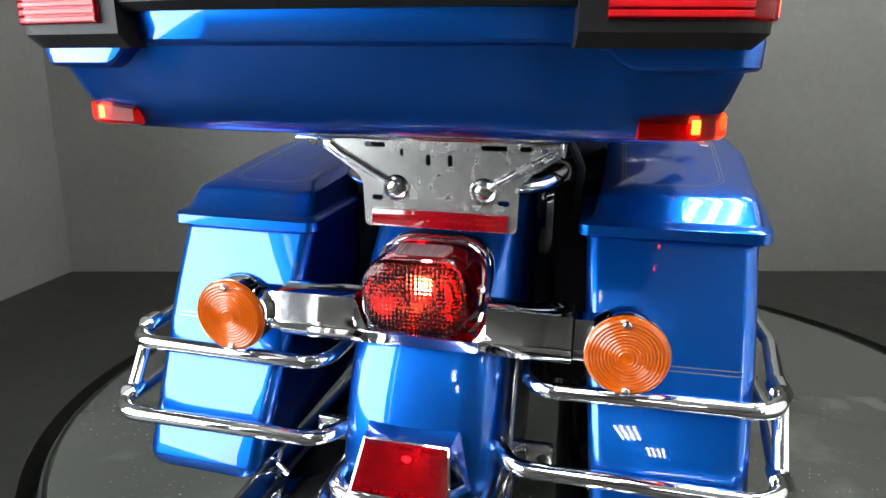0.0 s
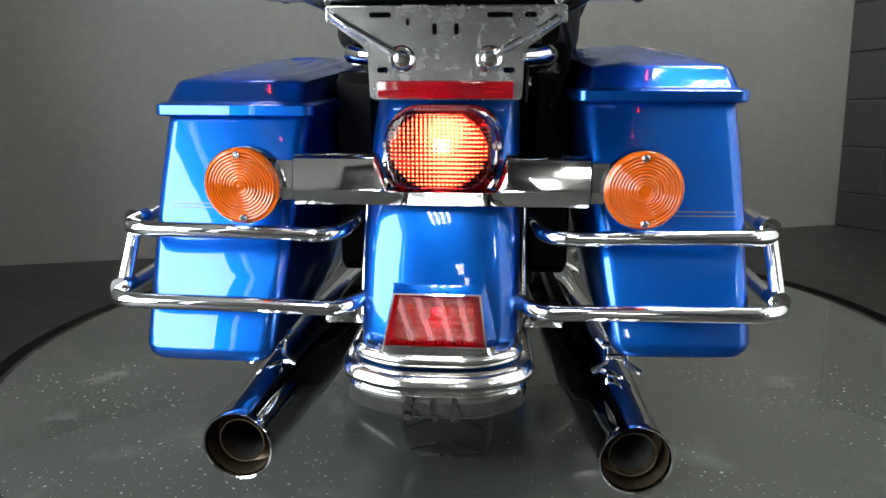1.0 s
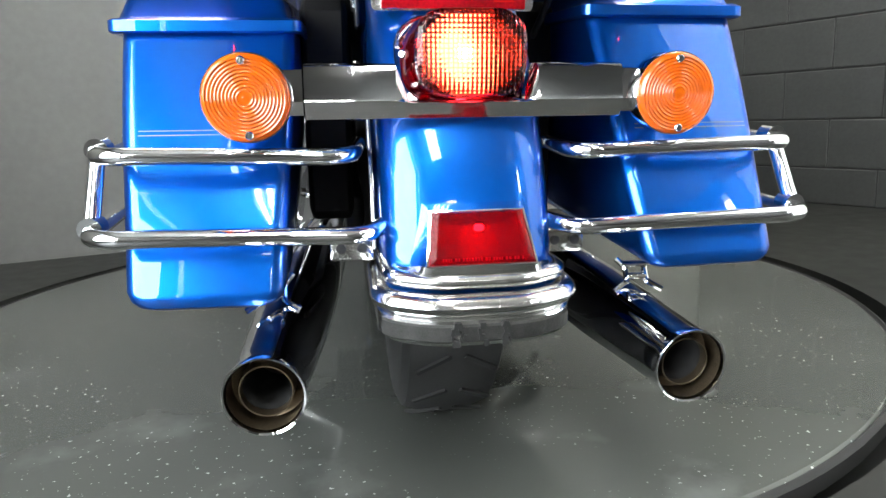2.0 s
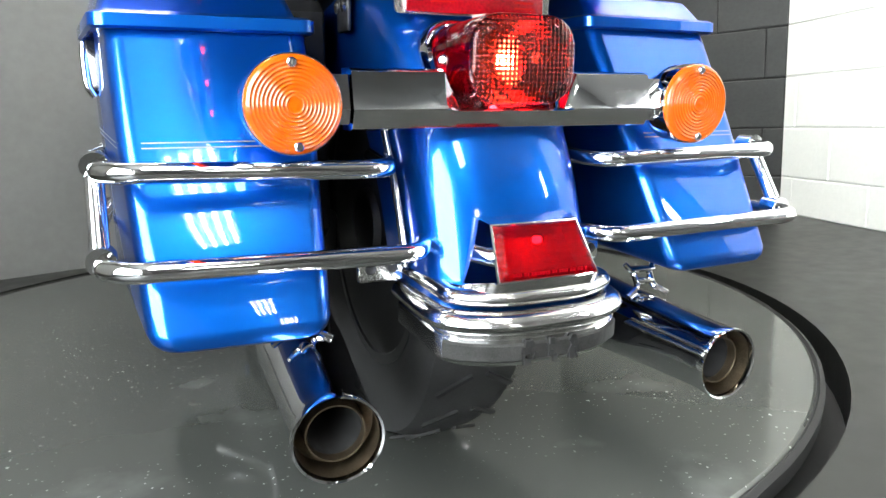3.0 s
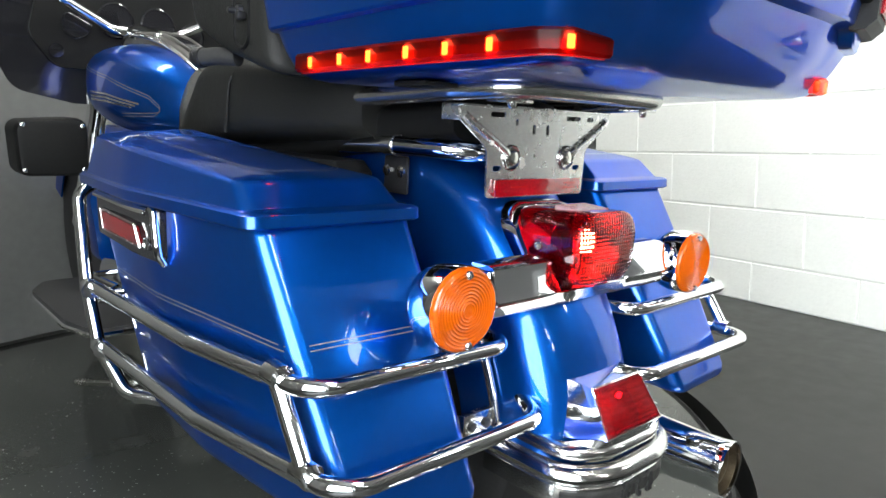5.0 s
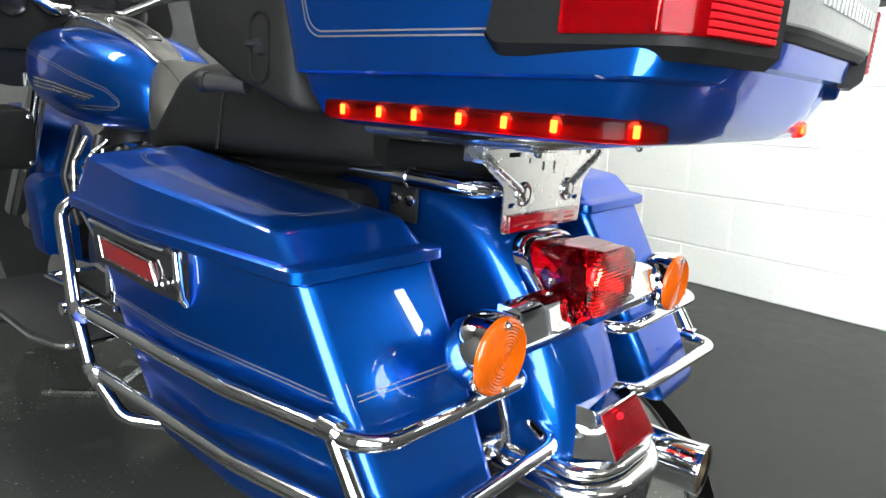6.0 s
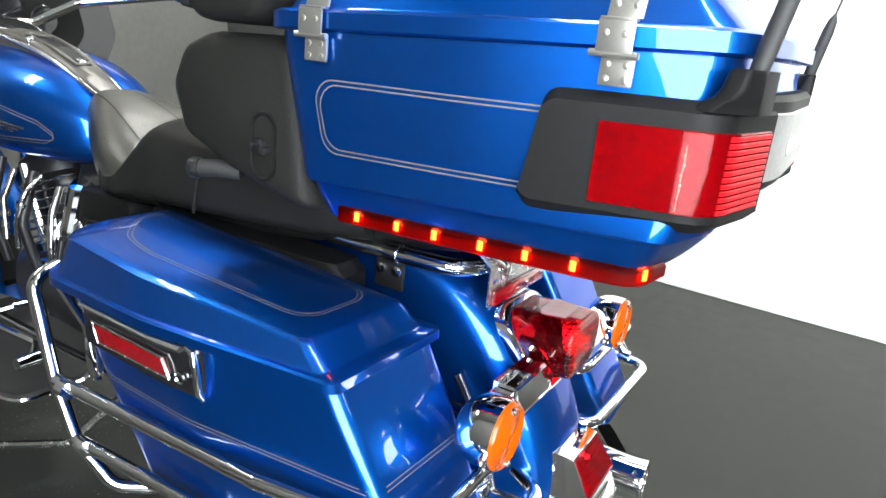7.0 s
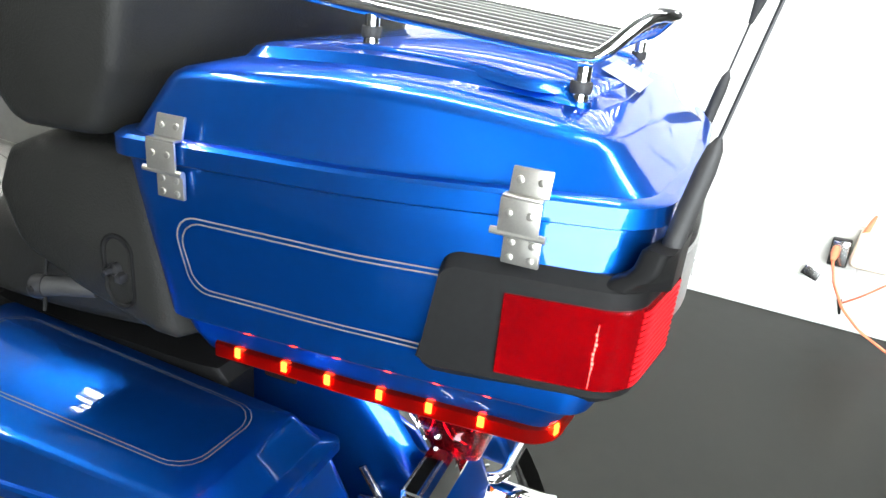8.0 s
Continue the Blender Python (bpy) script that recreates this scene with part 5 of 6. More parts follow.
pad = cushion("backrest", [(0.292, 0.872), (0.440, 0.870), (0.486, 0.850), (0.508, 0.803), (0.484, 0.740), (0.39, 0.703), (0.282, 0.676), (0.262, 0.676)], pillow(0.287), LEATHER, "black vinyl wrap-around passenger backrest", bike, 0.03)
cushion("upper_backrest", [(0.335, 0.884), (0.440, 0.880), (0.470, 0.915), (0.475, 0.985), (0.440, 1.045), (0.33, 1.055), (0.285, 1.03), (0.30, 0.95)], pillow(0.305), LEATHER, "black vinyl upper backrest", bike, 0.03)
for s in (-1, 1):
    bm = bmesh.new()
    oval = slot(0, 0, 0.036, 0.078, 8)
    loft(bm, [[(s * x, 0.333 + y * k, 0.745 + z * m) for y, z in oval] for x, k, m in ((0.2835, 1.16, 1.08), (0.2895, 1.12, 1.06), (0.2900, 1.02, 1.01), (0.2890, 0.92, 0.95), (0.2865, 0.88, 0.92))])
    part("switch_plate", bm, BLACK_PLASTIC, pad, "oval black switch plate")
    bm = bmesh.new()
    lathe(bm, [(0.0075, 0), (0.007, 0.006), (0.004, 0.008), (0.0035, 0.016), (0.002, 0.017)], (s * 0.2865, 0.335, 0.748), (s, 0.2, 0), 14)
    box(bm, (s * 0.293, 0.325, 0.742), (0.012, 0.010, 0.010), 0.003)
    part("toggle_switch", bm, BLACK_METAL, pad, "small dark metal toggle")
    bm = bmesh.new()
    tube(bm, bend([(s * 0.288, 0.446, 0.699), (s * 0.278, 0.425, 0.701), (s * 0.262, 0.395, 0.700)], 0.01, 4), 0.0115, 16)
    strap = part("passenger_strap", bm, RUBBER, bike, "short black rubber strap end")
    bm = bmesh.new()
    lathe(bm, [(0.0085, -0.004), (0.0128, -0.003), (0.0135, 0.0), (0.0135, 0.008), (0.0120, 0.011), (0.006, 0.012)], (s * 0.288, 0.446, 0.699), (s * 0.35, 0.93, -0.05), 18)
    lathe(bm, [(0.0045, 0), (0.0045, 0.002), (0.002, 0.003)], (s * 0.3010, 0.448, 0.700), (s, 0, 0), 12)
    part("strap_buckle", bm, BLACK_METAL, strap, "dark grey strap buckle")


def body_loft(name, rows, mat, label, parent, n=10, flat=0.55, sharp=45):
    """A long form from sections (y, half width, bottom, top) with rounded shoulders."""
    bm = bmesh.new()
    loops = []
    for y, w, z0, z1 in rows:
        cz, h = (z0 + z1) / 2, (z1 - z0) / 2
        lp = []
        for k in range(4 * n):
            a = 2 * math.pi * k / (4 * n)
            c, d = math.cos(a), math.sin(a)
            lp.append((w * math.copysign(abs(c) ** flat, c), y, cz + h * math.copysign(abs(d) ** flat, d)))
        loops.append(lp)
    loft(bm, loops)
    return part(name, bm, mat, parent, label, sharp)


seat = body_loft("passenger_seat", blend([(0.28, 0.15, 0.60, 0.690), (0.36, 0.185, 0.595, 0.708), (0.50, 0.202, 0.585, 0.722), (0.62, 0.200, 0.575, 0.730), (0.69, 0.193, 0.570, 0.722), (0.73, 0.188, 0.567, 0.690), (0.77, 0.184, 0.565, 0.648), (0.81, 0.176, 0.565, 0.610)]), LEATHER, "black vinyl passenger seat", bike, flat=0.5)
body_loft("rider_seat", blend([(0.72, 0.150, 0.555, 0.618), (0.80, 0.165, 0.55, 0.632), (0.87, 0.155, 0.545, 0.640)]), LEATHER, "black vinyl rider seat", bike, flat=0.6)
nose = body_loft("seat_nose", blend([(0.785, 0.158, 0.555, 0.638), (0.80, 0.164, 0.552, 0.648), (0.86, 0.157, 0.547, 0.672), (0.92, 0.130, 0.547, 0.698), (0.98, 0.098, 0.56, 0.717), (1.03, 0.070, 0.58, 0.723), (1.042, 0.060, 0.60, 0.715)]), NOSE_VINYL, "creased grey-black vinyl seat nose", bike, flat=0.62)
for x0, x1 in ((-0.050, -0.105), (0.012, 0.035)):
    bm = bmesh.new()
    ribbon(bm, nose, along([(x0, 1.035, 0.80), ((x0 + x1) / 2, 0.92, 0.80), (x1, 0.79, 0.80)], 0.008), (0, 0, -1), 0.0028, 0.0012)
    part("nose_seam", bm, LEATHER, nose, "raised stitched seam")
bm = bmesh.new()
tube(bm, bend([(-0.204, 0.560, 0.60), (-0.2045, 0.545, 0.68), (-0.16, 0.535, 0.728), (0.16, 0.535, 0.728), (0.2045, 0.545, 0.68), (0.204, 0.560, 0.60)], 0.03, 5), 0.0028, 10)
part("seat_seam", bm, LEATHER, seat, "welted seam across the seat")
body_loft("seat_pan", [(0.16, 0.10, 0.605, 0.665), (0.30, 0.13, 0.585, 0.655), (0.55, 0.14, 0.55, 0.60), (0.75, 0.14, 0.50, 0.57)], BLACK_PLASTIC, "dark frame cover under the seat", bike)

# ---- trunk supports and underside ----
bm = bmesh.new()
box(bm, (0, 0.132, 0.6725), (0.30, 0.176, 0.012), 0.003)
part("trunk_floor", bm, BLACK_PLASTIC, bike, "glossy dark floor plate under the trunk")
bm = bmesh.new()
tube(bm, bend([(-0.135, 0.40, 0.652), (-0.160, 0.10, 0.6665), (-0.138, 0.024, 0.671), (0.138, 0.024, 0.671), (0.160, 0.10, 0.6665), (0.135, 0.40, 0.652)], 0.045, 6), 0.0115, 18)
support = part("trunk_support", bm, GREY_TUBE, bike, "grey steel tube support under the trunk")
for s in (-1, 1):
    bm = bmesh.new()
    box(bm, (s * 0.122, 0.050, 0.6575), (0.042, 0.030, 0.004), 0.001)
    lathe(bm, [(0.005, 0), (0.005, 0.005), (0.003, 0.008)], (s * 0.126, 0.044, 0.657), (0, 0, -1), 10)
    part("clamp_bolt", bm, DULL_CHROME, support)
    bm = bmesh.new()
    box(bm, (s * 0.198, 0.10, 0.669), (0.046, 0.05, 0.006), 0.002)
    part("trunk_foot", bm, BLACK_PLASTIC, bike, "black rubber foot under the trunk")
    bm = bmesh.new()
    tube(bm, [(s * 0.09, 0.25, 0.60), (s * 0.095, 0.26, 0.665)], 0.007, 10)
    tube(bm, [(s * 0.06, 0.20, 0.62), (s * 0.10, 0.36, 0.650)], 0.006, 10)
    part("support_stay", bm, BLACK_METAL, bike, "dark support stay")
bm = bmesh.new()
tube(bm, bend([(0.14, 0.16, 0.66), (0.158, 0.20, 0.61), (0.15, 0.27, 0.55), (0.14, 0.32, 0.50)], 0.04, 5), 0.005, 8)
part("wiring_loom", bm, RUBBER, bike, "black cable under the trunk")
for s in (-1, 1):
    bm = bmesh.new()
    loft(bm, [[(s * (0.148 + 0.034 * k * x), 0.50 + 0.21 * k * y, z) for x, y in rpoly([(-1, -1), (1, -1), (1, 1), (-1, 1)], 0.3, 4)] for z, k in ((0.27, 0.92), (0.285, 1.0), (0.56, 1.0), (0.575, 0.92))])
    part("side_cover", bm, BLACK_PLASTIC, bike, "black inner cover between fender and saddlebag")

# ---- tank, console, engine and front end ----
tank = body_loft("fuel_tank", blend([(1.00, 0.060, 0.590, 0.660), (1.03, 0.095, 0.572, 0.696), (1.10, 0.130, 0.562, 0.738), (1.20, 0.162, 0.560, 0.768), (1.32, 0.174, 0.566, 0.783), (1.44, 0.162, 0.590, 0.778), (1.50, 0.120, 0.62, 0.755), (1.53, 0.06, 0.65, 0.72)]), BLUE, "metallic blue fuel tank with silver pinstripes", bike, flat=0.68, sharp=70)
bm = bmesh.new()
for g in (0.0, 0.006):
    ribbon(bm, tank, along(bend([(-0.6, 1.46, 0.730 - g), (-0.6, 1.25, 0.696 - g), (-0.6, 1.10, 0.655 - g), (-0.6, 1.062, 0.628 - g), (-0.6, 1.09, 0.612 + g), (-0.6, 1.20, 0.608 + g)], 0.02, 5), 0.008), (1, 0, 0), 0.0016)
part("pinstripe", bm, PIN, tank, "silver pinstripe")
for k in range(3):
    bm = bmesh.new()
    ribbon(bm, tank, along([(-0.6, 1.37, 0.662 - 0.009 * k), (-0.6, 1.26, 0.656 - 0.008 * k), (-0.6, 1.13 + 0.012 * k, 0.636 - 0.004 * k)], 0.01), (1, 0, 0), 0.004)
    part("tank_stripe", bm, DULL_CHROME, tank, "silver tank badge stripe")
bm = bmesh.new()
CX = -0.012
con = [(1.035, 0.027, 0.714), (1.06, 0.031, 0.726), (1.12, 0.037, 0.754), (1.20, 0.044, 0.782), (1.30, 0.052, 0.803), (1.40, 0.056, 0.810), (1.48, 0.046, 0.795)]
loft(bm, [[(CX + x * w, y, z + h) for x, h in ((-1, -0.04), (-1, -0.008), (-0.94, -0.001), (-0.82, 0.003), (0, 0.006), (0.82, 0.003), (0.94, -0.001), (1, -0.008), (1, -0.04))] for y, w, z in blend(con, 4)])
console = part("tank_console", bm, CONSOLE, bike, "dark painted tank console")
door_run = blend([(y, w, z) for y, w, z in con[2:5]], 6)
bm = bmesh.new()
loft(bm, [[(CX - w * 0.42, y, z + 0.003), (CX - w * 0.38, y, z + 0.0075), (CX + w * 0.38, y, z + 0.0075), (CX + w * 0.42, y, z + 0.003)] for y, w, z in door_run])
door = part("console_door", bm, BLACK_GLOSS, console, "dark recessed console door")
bm = bmesh.new()
edge = [(CX - w * 0.5, y, z + 0.006) for y, w, z in door_run] + [(CX + w * 0.5, y, z + 0.006) for y, w, z in door_run[::-1]]
tube(bm, bend(edge[::3] + edge[:1], 0.012, 5)[:-1], 0.0048, 12, closed=True)
part("door_frame", bm, CONSOLE, door, "raised olive grey door frame")
bm = bmesh.new()
y, w, z = door_run[1]
box(bm, (CX + 0.004, y + 0.006, z + 0.010), (w * 0.62, 0.016, 0.005), 0.002, turn=Matrix.Rotation(0.42, 4, "X"))
part("door_catch", bm, CHROME, door, "chrome door catch")
bm = bmesh.new()
lathe(bm, [(0.009, 0), (0.010, 0.003), (0.010, 0.010), (0.008, 0.013), (0.002, 0.014)], (CX - 0.034, 1.255, 0.792), (-0.5, -0.2, 1), 18)
part("console_knob", bm, CHROME, console, "small bright knob")
bm = bmesh.new()
loft(bm, [[(CX + w * k * math.cos(a), 1.385 + 0.075 * k * math.sin(a), h + 0.02 * math.sin(a) * k) for a in (2 * math.pi * i / 28 for i in range(28))] for w, k, h in ((0.062, 1.0, 0.800), (0.062, 1.0, 0.812), (0.060, 0.95, 0.818), (0.058, 0.75, 0.822), (0.05, 0.4, 0.824))])
part("console_cap", bm, CHROME, console, "broad chrome console cap", sharp=50)
for s in (-1, 1):
    bm = bmesh.new()
    tube(bm, [(CX + s * (w + 0.001), y, z - 0.007) for y, w, z in blend(con, 4)], 0.0055, 12)
    part("console_trim", bm, CHROME, console, "chrome edge trim")
bm = bmesh.new()
tube(bm, [(CX - 0.028, 1.033, 0.707), (CX, 1.031, 0.711), (CX + 0.028, 1.033, 0.707)], 0.0055, 12)
part("console_trim", bm, CHROME, console, "chrome edge trim")

for y0, tilt in ((1.02, -22), (1.25, 22)):
    axis = Matrix.Rotation(radians(tilt), 3, "X") @ Vector((0, 0, 1))
    foot = Vector((0, 1.135, 0.26))
    bm = bmesh.new()
    lathe(bm, [(0.07, 0.02), (0.07, 0.26), (0.085, 0.27), (0.085, 0.31), (0.06, 0.33)], foot, axis, 28)
    cyl = part("engine_cylinder", bm, BLACK_METAL, bike, "black finned engine cylinder")
    for k in range(11):
        bm = bmesh.new()
        lathe(bm, [(0.072, 0), (0.098, 0.0005), (0.099, 0.002), (0.098, 0.0035), (0.072, 0.004)], foot + axis * (0.07 + 0.018 * k), axis, 24)
        part("cooling_fin", bm, DULL_CHROME, cyl)
    for dx in (-0.085, 0.085):
        bm = bmesh.new()
        tube(bm, [foot + Vector((dx, 0, 0.0)) + axis * 0.05, foot + Vector((dx, 0, 0)) + axis * 0.30], 0.010, 10)
        part("pushrod_tube", bm, CHROME, cyl)
bm = bmesh.new()
loft(bm, [[(x, 1.05 + y, 0.20 + z) for y, z in rpoly([(-0.30, -0.07), (0.28, -0.07), (0.30, 0.06), (0.05, 0.09), (-0.28, 0.07)], 0.06, 6)] for x in (-0.10, -0.165, -0.178)])
primary = part("primary_cover", bm, CHROME, bike, "polished primary cover")
body_loft("gearbox", [(0.62, 0.10, 0.14, 0.38), (0.75, 0.13, 0.12, 0.42), (0.95, 0.13, 0.11, 0.40), (1.25, 0.12, 0.11, 0.36)], BLACK_METAL, "dark gearbox and crankcase", bike, flat=0.4)
bm = bmesh.new()
lathe(bm, [(0.02, 0), (0.045, 0.004), (0.048, 0.02), (0.044, 0.05), (0.03, 0.055)], (-0.12, 0.98, 0.44), (-1, 0, 0.1), 24)
tube(bm, bend([(-0.16, 0.93, 0.56), (-0.17, 0.95, 0.47), (-0.15, 1.00, 0.40), (-0.15, 1.10, 0.36)], 0.03, 5), 0.014, 10)
part("horn_cover", bm, CHROME, bike, "chrome engine cover")
for y0, z0, z1, r in ((0.90, 0.33, 0.50, 0.008), (0.94, 0.30, 0.54, 0.006), (1.06, 0.36, 0.56, 0.010), (1.17, 0.36, 0.57, 0.009)):
    bm = bmesh.new()
    tube(bm, bend([(-0.17, y0, z0), (-0.185, y0 + 0.02, (z0 + z1) / 2), (-0.15, y0 + 0.03, z1)], 0.05, 8), r, 18)
    part("engine_pipe", bm, BLACK_METAL if y0 > 0.93 else DULL_CHROME, bike)
bm = bmesh.new()
tube(bm, bend([(-0.13, 0.84, 0.40), (-0.16, 0.86, 0.50), (-0.10, 0.90, 0.585)], 0.05, 8), 0.007, 16)
filler = part("oil_filler", bm, BLACK_METAL, bike, "dark oil filler pipe")
for k in range(8):
    bm = bmesh.new()
    lathe(bm, [(0.012, 0), (0.030, 0.001), (0.030, 0.003), (0.012, 0.004)], (-0.14, 0.87 + 0.003 * k, 0.42 + 0.012 * k), (0.1, 0, 1), 20)
    part("cooler_fin", bm, BLACK_METAL, filler, "thin dark fin")
# chrome fittings and hoses under the tank
for pts, r, mat in (([(-0.15, 1.00, 0.545), (-0.175, 0.99, 0.50), (-0.185, 0.985, 0.43), (-0.17, 1.0, 0.36)], 0.0075, CHROME), ([(-0.14, 1.08, 0.55), (-0.18, 1.075, 0.52), (-0.19, 1.09, 0.46), (-0.175, 1.12, 0.40)], 0.0055, CHROME), ([(-0.12, 0.95, 0.56), (-0.165, 0.945, 0.53), (-0.175, 0.955, 0.47), (-0.16, 0.98, 0.40)], 0.005, RUBBER), ([(-0.15, 1.16, 0.55), (-0.185, 1.14, 0.50), (-0.19, 1.13, 0.42)], 0.0065, DULL_CHROME)):
    bm = bmesh.new()
    tube(bm, bend(pts, 0.03, 6), r, 16)
    hose = part("engine_hose", bm, mat, bike, "bright metal line beside the engine" if mat is not RUBBER else "black rubber hose")
    bm = bmesh.new()
    a, b = Vector(pts[1]), Vector(pts[2])
    tube(bm, [a.lerp(b, 0.3), a.lerp(b, 0.42)], r * 1.7, 12)
    part("hose_fitting", bm, CHROME, hose, "chrome hose fitting")
bm = bmesh.new()
cover = rpoly([(0.780, 0.565), (0.935, 0.560), (0.960, 0.500), (0.930, 0.385), (0.800, 0.370), (0.770, 0.45)], 0.02, 4)
loft(bm, [[(-x, 0.865 + (y - 0.865) * k, 0.47 + (z - 0.47) * k) for y, z in cover] for x, k in ((0.10, 1.0), (0.150, 1.0), (0.157, 0.97), (0.160, 0.90))])
part("battery_cover", bm, BLACK_PLASTIC, bike, "black side cover below the seat", sharp=40)

for s in (-1, 1):
    bm = bmesh.new()
    shape = rpoly([(0.10, 0.86), (0.235, 0.86), (0.26, 0.95), (0.26, 1.22), (0.22, 1.30), (0.10, 1.30)], 0.03, 4)
    loft(bm, [[(s * (x + 0.09), y, z) for x, y in shape] for z in (0.212, 0.224)])
    board = part("footboard", bm, RUBBER, bike, "black rubber footboard")
    bm = bmesh.new()
    tube(bm, [(s * (x + 0.09), y, 0.212) for x, y in shape], 0.006, 8, closed=True)
    part("board_rim", bm, CHROME, board, "chrome footboard rim")
    bm = bmesh.new()
    tube(bm, bend([(s * 0.18, 1.16, 0.26), (s * 0.25, 1.15, 0.262), (s * 0.262, 0.92, 0.285), (s * 0.29, 0.88, 0.285)], 0.02, 4), 0.006, 8)
    tube(bm, [(s * 0.262, 0.865, 0.284), (s * 0.325, 0.865, 0.284)], 0.012, 12)
    part("foot_lever", bm, CHROME, bike, "chrome foot lever with a rubber peg")
    bm = bmesh.new()
    tube(bm, bend([(s * 0.14, 0.80, 0.20), (s * 0.27, 0.82, 0.12), (s * 0.34, 0.93, 0.105)], 0.03, 4), 0.007, 8)
    part("side_stand" if s < 0 else "foot_peg", bm, DULL_CHROME, bike)
    bm = bmesh.new()
    shape = rpoly([(0.11, 0.20), (0.20, 0.24), (0.22, 0.40), (0.20, 0.43), (0.12, 0.43)], 0.03, 4)
    loft(bm, [[(s * (x * k + 0.17 * (1 - k) - 0.035), y, z) for x, z in shape] for y, k in ((1.46, 0.9), (1.44, 1.0), (1.40, 1.0), (1.385, 0.9))])
    part("leg_shield", bm, BLUE, bike, "blue lower leg shield")
    bm = bmesh.new()
    shape = rpoly([(0.20, 0.465), (0.345, 0.465), (0.352, 0.59), (0.20, 0.60)], 0.025, 5)
    loft(bm, [[(s * (x * k + 0.275 * (1 - k)), y, z * k + 0.53 * (1 - k)) for x, z in shape] for y, k in ((1.39, 1.0), (1.31, 1.0), (1.294, 0.975), (1.287, 0.93), (1.285, 0.86))])
    pod = part("shield_locker", bm, BLACK_PLASTIC, bike, "black lower fairing locker with screws")
    for dx, dz in ((-0.06, 0.05), (0.06, 0.05), (-0.06, -0.05), (0.06, -0.05)):
        bm = bmesh.new()
        lathe(bm, [(0.005, 0), (0.005, 0.003), (0.003, 0.004)], (s * (0.275 + dx), 1.285, 0.53 + dz), (0, -1, 0), 10)
        part("screw", bm, DULL_CHROME, pod)

# fairing, dash and bars
bm = bmesh.new()
shape = rpoly([(-0.36, 0.80), (-0.30, 0.66), (-0.16, 0.63), (0.16, 0.63), (0.30, 0.66), (0.36, 0.80), (0.30, 1.02), (0.0, 1.10), (-0.30, 1.02)], 0.06, 5)
loft(bm, [[(x * k, y, 0.84 + (z - 0.84) * k) for x, z in shape] for y, k in ((1.56, 1.0), (1.60, 0.98), (1.70, 0.86), (1.78, 0.6), (1.80, 0.3))])
fairing = part("fairing", bm, BLACK_GLOSS, bike, "black front fairing")
bm = bmesh.new()
shape2 = rpoly([(-0.26, 0.80), (-0.20, 0.72), (0.20, 0.72), (0.26, 0.80), (0.22, 0.96), (-0.22, 0.96)], 0.05, 5)
loft(bm, [[(x, y, z) for x, z in shape2] for y in (1.565, 1.545)])
dash = part("dash_panel", bm, BLACK_PLASTIC, fairing, "black dash panel")
for x, z, r in ((-0.15, 0.83, 0.035), (-0.055, 0.85, 0.045), (0.055, 0.85, 0.045), (0.15, 0.83, 0.035), (-0.20, 0.76, 0.018), (0.20, 0.76, 0.018)):
    bm = bmesh.new()
    lathe(bm, [(r, 0), (r * 1.05, 0.006), (r * 0.95, 0.010), (r * 0.9, 0.006)], (x, 1.545, z), (0, -1, 0), 24)
    part("gauge", bm, BLACK_GLOSS, fairing, "dark-ringed dial")
    bm = bmesh.new()
    lathe(bm, [(r * 0.9, 0.0065), (r * 0.5, 0.007)], (x, 1.545, z), (0, -1, 0), 24)
    part("dial_face", bm, BLACK_GLOSS, fairing)
bm = bmesh.new()
tube(bm, bend([(-0.40, 1.20, 0.90), (-0.36, 1.33, 0.92), (-0.20, 1.47, 0.88), (-0.08, 1.48, 0.82), (0.08, 1.48, 0.82), (0.20, 1.47, 0.88), (0.36, 1.33, 0.92), (0.40, 1.20, 0.90)], 0.05, 5), 0.0125, 12)
bars = part("handlebar", bm, CHROME, bike, "chrome handlebar")
for s in (-1, 1):
    bm = bmesh.new()
    tube(bm, [(s * 0.403, 1.19, 0.899), (s * 0.372, 1.29, 0.914)], 0.017, 14)
    part("grip", bm, RUBBER, bars, "black rubber grip")
    bm = bmesh.new()
    tube(bm, bend([(s * 0.34, 1.40, 0.925), (s * 0.40, 1.36, 0.93), (s * 0.43, 1.22, 0.91)], 0.02, 4), 0.006, 8)
    part("brake_lever", bm, CHROME, bars, "chrome hand lever")
    bm = bmesh.new()
    tube(bm, bend([(s * 0.10, 1.55, 0.66), (s * 0.12, 1.60, 0.45), (s * 0.10, 1.78, 0.28)], 0.05, 4), 0.026, 14)
    part("fork_leg", bm, CHROME, bike, "chrome fork leg")
bm = bmesh.new()
FRONT = Vector((0, 1.86, 0.235))
lathe(bm, [(0.20, -0.04), (0.235, -0.058), (0.285, -0.062), (0.305, -0.045), (0.312, 0), (0.305, 0.045), (0.285, 0.062), (0.235, 0.058), (0.20, 0.04)], FRONT, (1, 0, 0), 48)
part("front_tyre", bm, RUBBER, bike, "black front tyre")
bm = bmesh.new()
lathe(bm, [(0.03, -0.05), (0.06, -0.02), (0.17, -0.015), (0.205, -0.04), (0.205, 0.04), (0.17, 0.015), (0.06, 0.02), (0.03, 0.05)], FRONT, (1, 0, 0), 36)
part("front_rim", bm, DULL_CHROME, bike)
bm = bmesh.new()
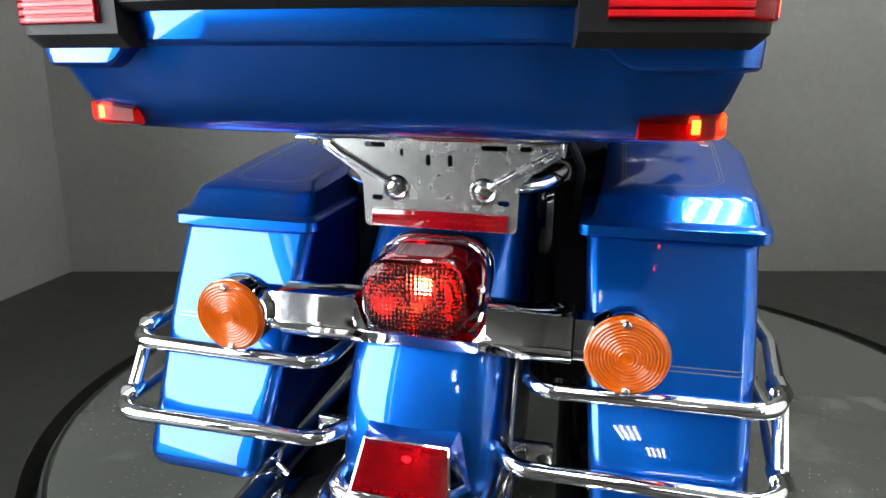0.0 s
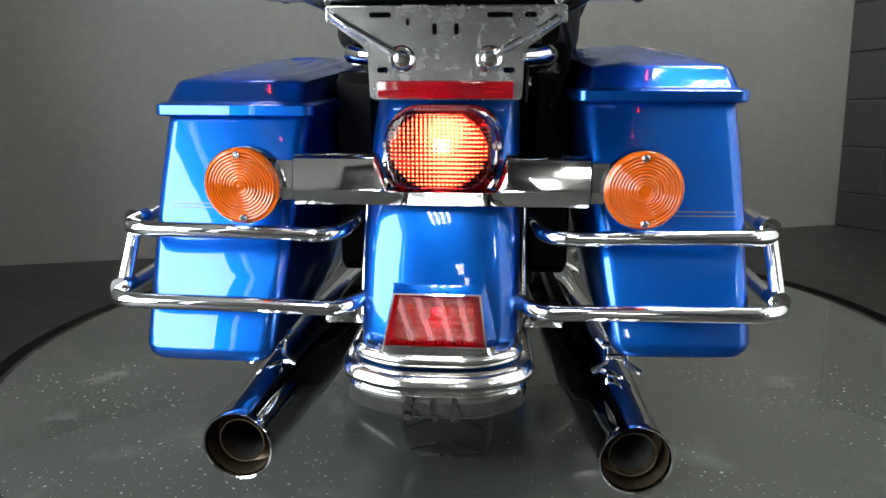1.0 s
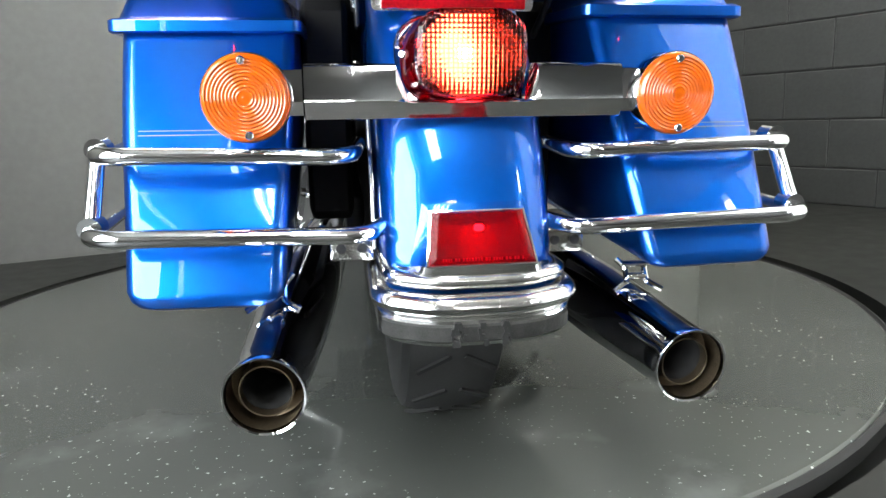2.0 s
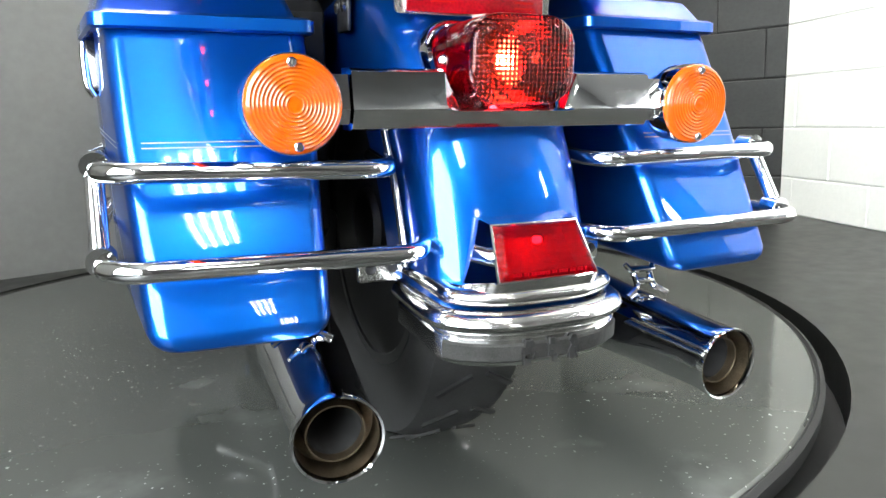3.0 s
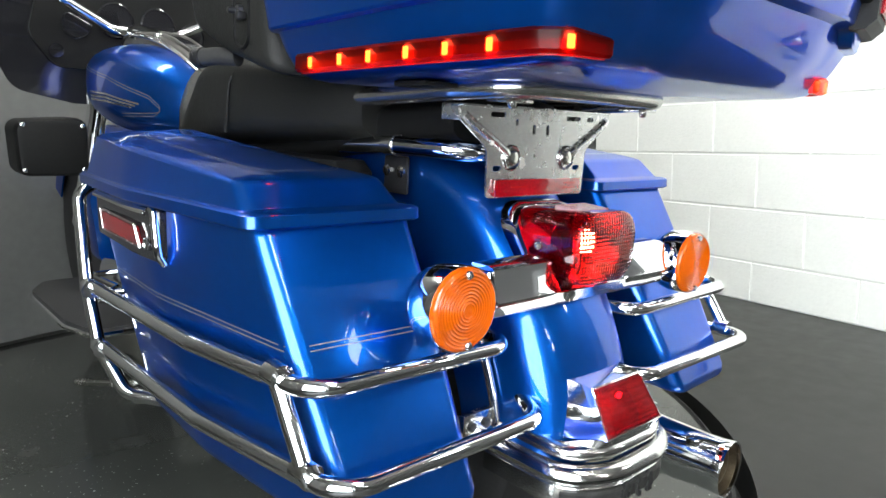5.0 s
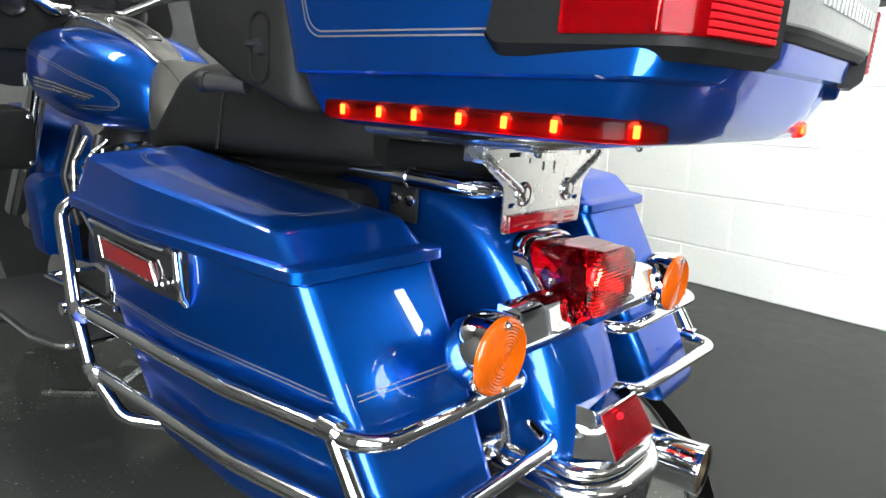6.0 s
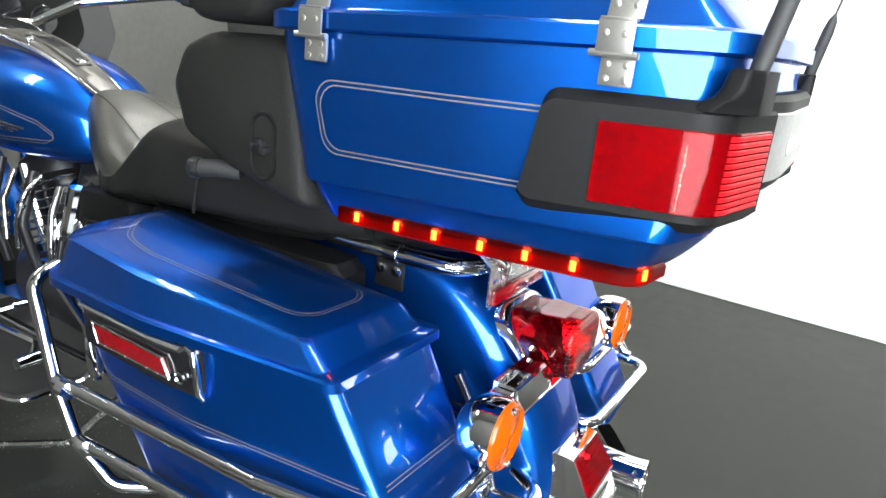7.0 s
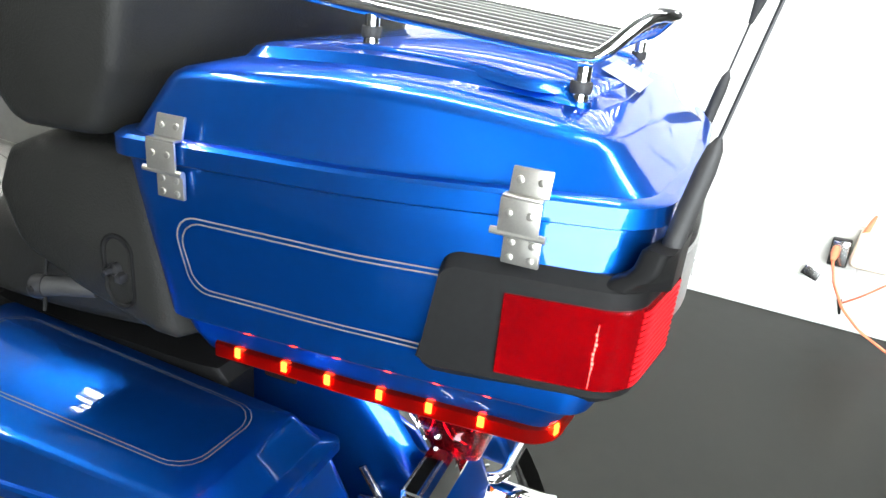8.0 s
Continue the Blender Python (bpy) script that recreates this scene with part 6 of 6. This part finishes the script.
loft(bm, [[(x, FRONT.y - (0.335 + d) * math.cos(radians(a)), FRONT.z + (0.335 + d) * math.sin(radians(a))) for x, d in [(-0.08, -0.09), (-0.08, -0.02), (-0.05, 0.0), (0.05, 0.0), (0.08, -0.02), (0.08, -0.09), (0.076, -0.09), (0.048, -0.005), (-0.048, -0.005), (-0.076, -0.09)]] for a in range(10, 161, 10)])
part("front_fender", bm, BLUE, bike, "metallic blue front fender")

# ---- wall blocks, laid in courses ----


def block_mesh(w, h, mat):
    bm = bmesh.new()
    box(bm, (0, 0, 0), (w, 0.02, h), 0.003, 1)
    for f in bm.faces:
        f.smooth = False
    me = bpy.data.meshes.new("block")
    bm.to_mesh(me)
    bm.free()
    me.materials.append(mat)
    return me


def lay_blocks(parent, a, b, mat, first=0.155, course=0.2055, long=0.406, proud=0.004, phase=0.0):
    d = (b - a).normalized()
    total = (b - a).length
    nrm = Vector((d.y, -d.x))
    turn = math.degrees(math.atan2(d.y, d.x))
    shapes = {}
    z0, row = 0.0, 0
    while z0 < HEIGHT - 0.05:
        h = first if row == 0 else min(course, HEIGHT - z0)
        u = -((row % 2) * long / 2 + phase) % long - long
        while u < total:
            lo, hi = max(u, 0.0), min(u + long, total)
            if hi - lo > 0.03:
                key = (round(hi - lo, 3), round(h, 3))
                if key not in shapes:
                    shapes[key] = block_mesh(key[0] - 0.004, key[1] - 0.005, mat)
                p = a + d * (lo + hi) / 2 + nrm * (proud - 0.01)
                ob = new("block", shapes[key])
                ob.parent = parent
                ob.matrix_local = pose(p.x, p.y, z0 + h / 2, 0, 0, turn)
            u += long
        z0 += h
        row += 1


lay_blocks(white_wall, EDGE, WHITE_END, WHITE_WALL, phase=0.335)
lay_blocks(dark_wall, CORNER_BACK, EDGE, BLACK_WALL)

# ---- power outlet, jug and cords by the white wall ----
wd = (REAR_RIGHT - EDGE).normalized()
wn = Vector((wd.y, -wd.x))


def by_wall(u, out, z):
    p = EDGE + wd * (u + 0.215) + wn * (0.012 + out)
    return Vector((p.x, p.y, z))


WALL_TURN = Matrix.Rotation(math.atan2(wd.y, wd.x), 4, "Z")
outlet = root("power_outlet", "grey metal outlet box with a plugged-in orange cord", "power outlet")
bm = bmesh.new()
box(bm, by_wall(2.03, 0.018, 0.275), (0.056, 0.03, 0.09), 0.004, turn=WALL_TURN)
part("outlet_box", bm, BLACK_METAL, outlet, "dark grey metal outlet box")
bm = bmesh.new()
box(bm, by_wall(2.03, 0.032, 0.275), (0.05, 0.003, 0.082), 0.001, turn=WALL_TURN)
part("cover_plate", bm, DULL_CHROME, outlet)
bm = bmesh.new()
tube(bm, [by_wall(2.02, 0.033, 0.29), by_wall(2.02, 0.07, 0.285), by_wall(2.02, 0.10, 0.27)], [0.012, 0.013, 0.006], 12)
part("plug", bm, ORANGE_CORD, outlet, "orange plug")
bm = bmesh.new()
box(bm, by_wall(1.965, 0.02, 0.185), (0.055, 0.004, 0.035), 0.001, turn=WALL_TURN @ Matrix.Rotation(0.35, 4, "Y"))
tagged(part("metal_tag", bm, DULL_CHROME), "small grey metal tag stuck to the white wall", "tag")
bm = bmesh.new()
pts = [by_wall(2.02, 0.10, 0.27), by_wall(2.04, 0.11, 0.20), by_wall(2.08, 0.10, 0.12), by_wall(2.14, 0.10, 0.06), by_wall(2.25, 0.13, 0.012), by_wall(2.5, 0.3, 0.009)]
tube(bm, bend(pts, 0.08, 5), 0.0045, 10)
tagged(part("extension_cord", bm, ORANGE_CORD), "orange extension cord hanging to the floor", "cord")
bm = bmesh.new()
pts = [by_wall(2.30, 0.06, 0.30), by_wall(2.20, 0.09, 0.25), by_wall(2.12, 0.09, 0.17), by_wall(2.07, 0.05, 0.115)]
tube(bm, bend(pts, 0.06, 5), 0.0035, 10)
tagged(part("thin_cord", bm, ORANGE_CORD), "thin orange cord looped beside the outlet", "cord")
bm = bmesh.new()
tube(bm, [by_wall(2.065, 0.03, 0.12), by_wall(2.075, 0.03, 0.07)], [0.008, 0.004], 10)
tagged(part("cord_connector", bm, BLACK_PLASTIC), "black cord connector against the white wall", "connector")
jug = root("battery_charger", "cream plastic battery charger hung on the wall with orange clamps", "battery charger")
bm = bmesh.new()
loop = rpoly([(-0.065, -0.06), (0.065, -0.06), (0.06, 0.055), (-0.05, 0.06)], 0.02, 5)
loft(bm, [[by_wall(2.125 + u, w, 0.31 + z) for u, z in loop] for w in (0.0, 0.07)] + [[by_wall(2.125 + u * 0.9, 0.078, 0.31 + z * 0.9) for u, z in loop]])
part("charger_body", bm, BOX_PLASTIC, jug)
for u in (2.085, 2.17):
    bm = bmesh.new()
    tube(bm, [by_wall(u, 0.05, 0.36), by_wall(u + 0.01, 0.055, 0.40), by_wall(u + 0.018, 0.05, 0.425)], [0.009, 0.008, 0.004], 10)
    part("clamp", bm, ORANGE_CORD, jug, "orange clamp handle")
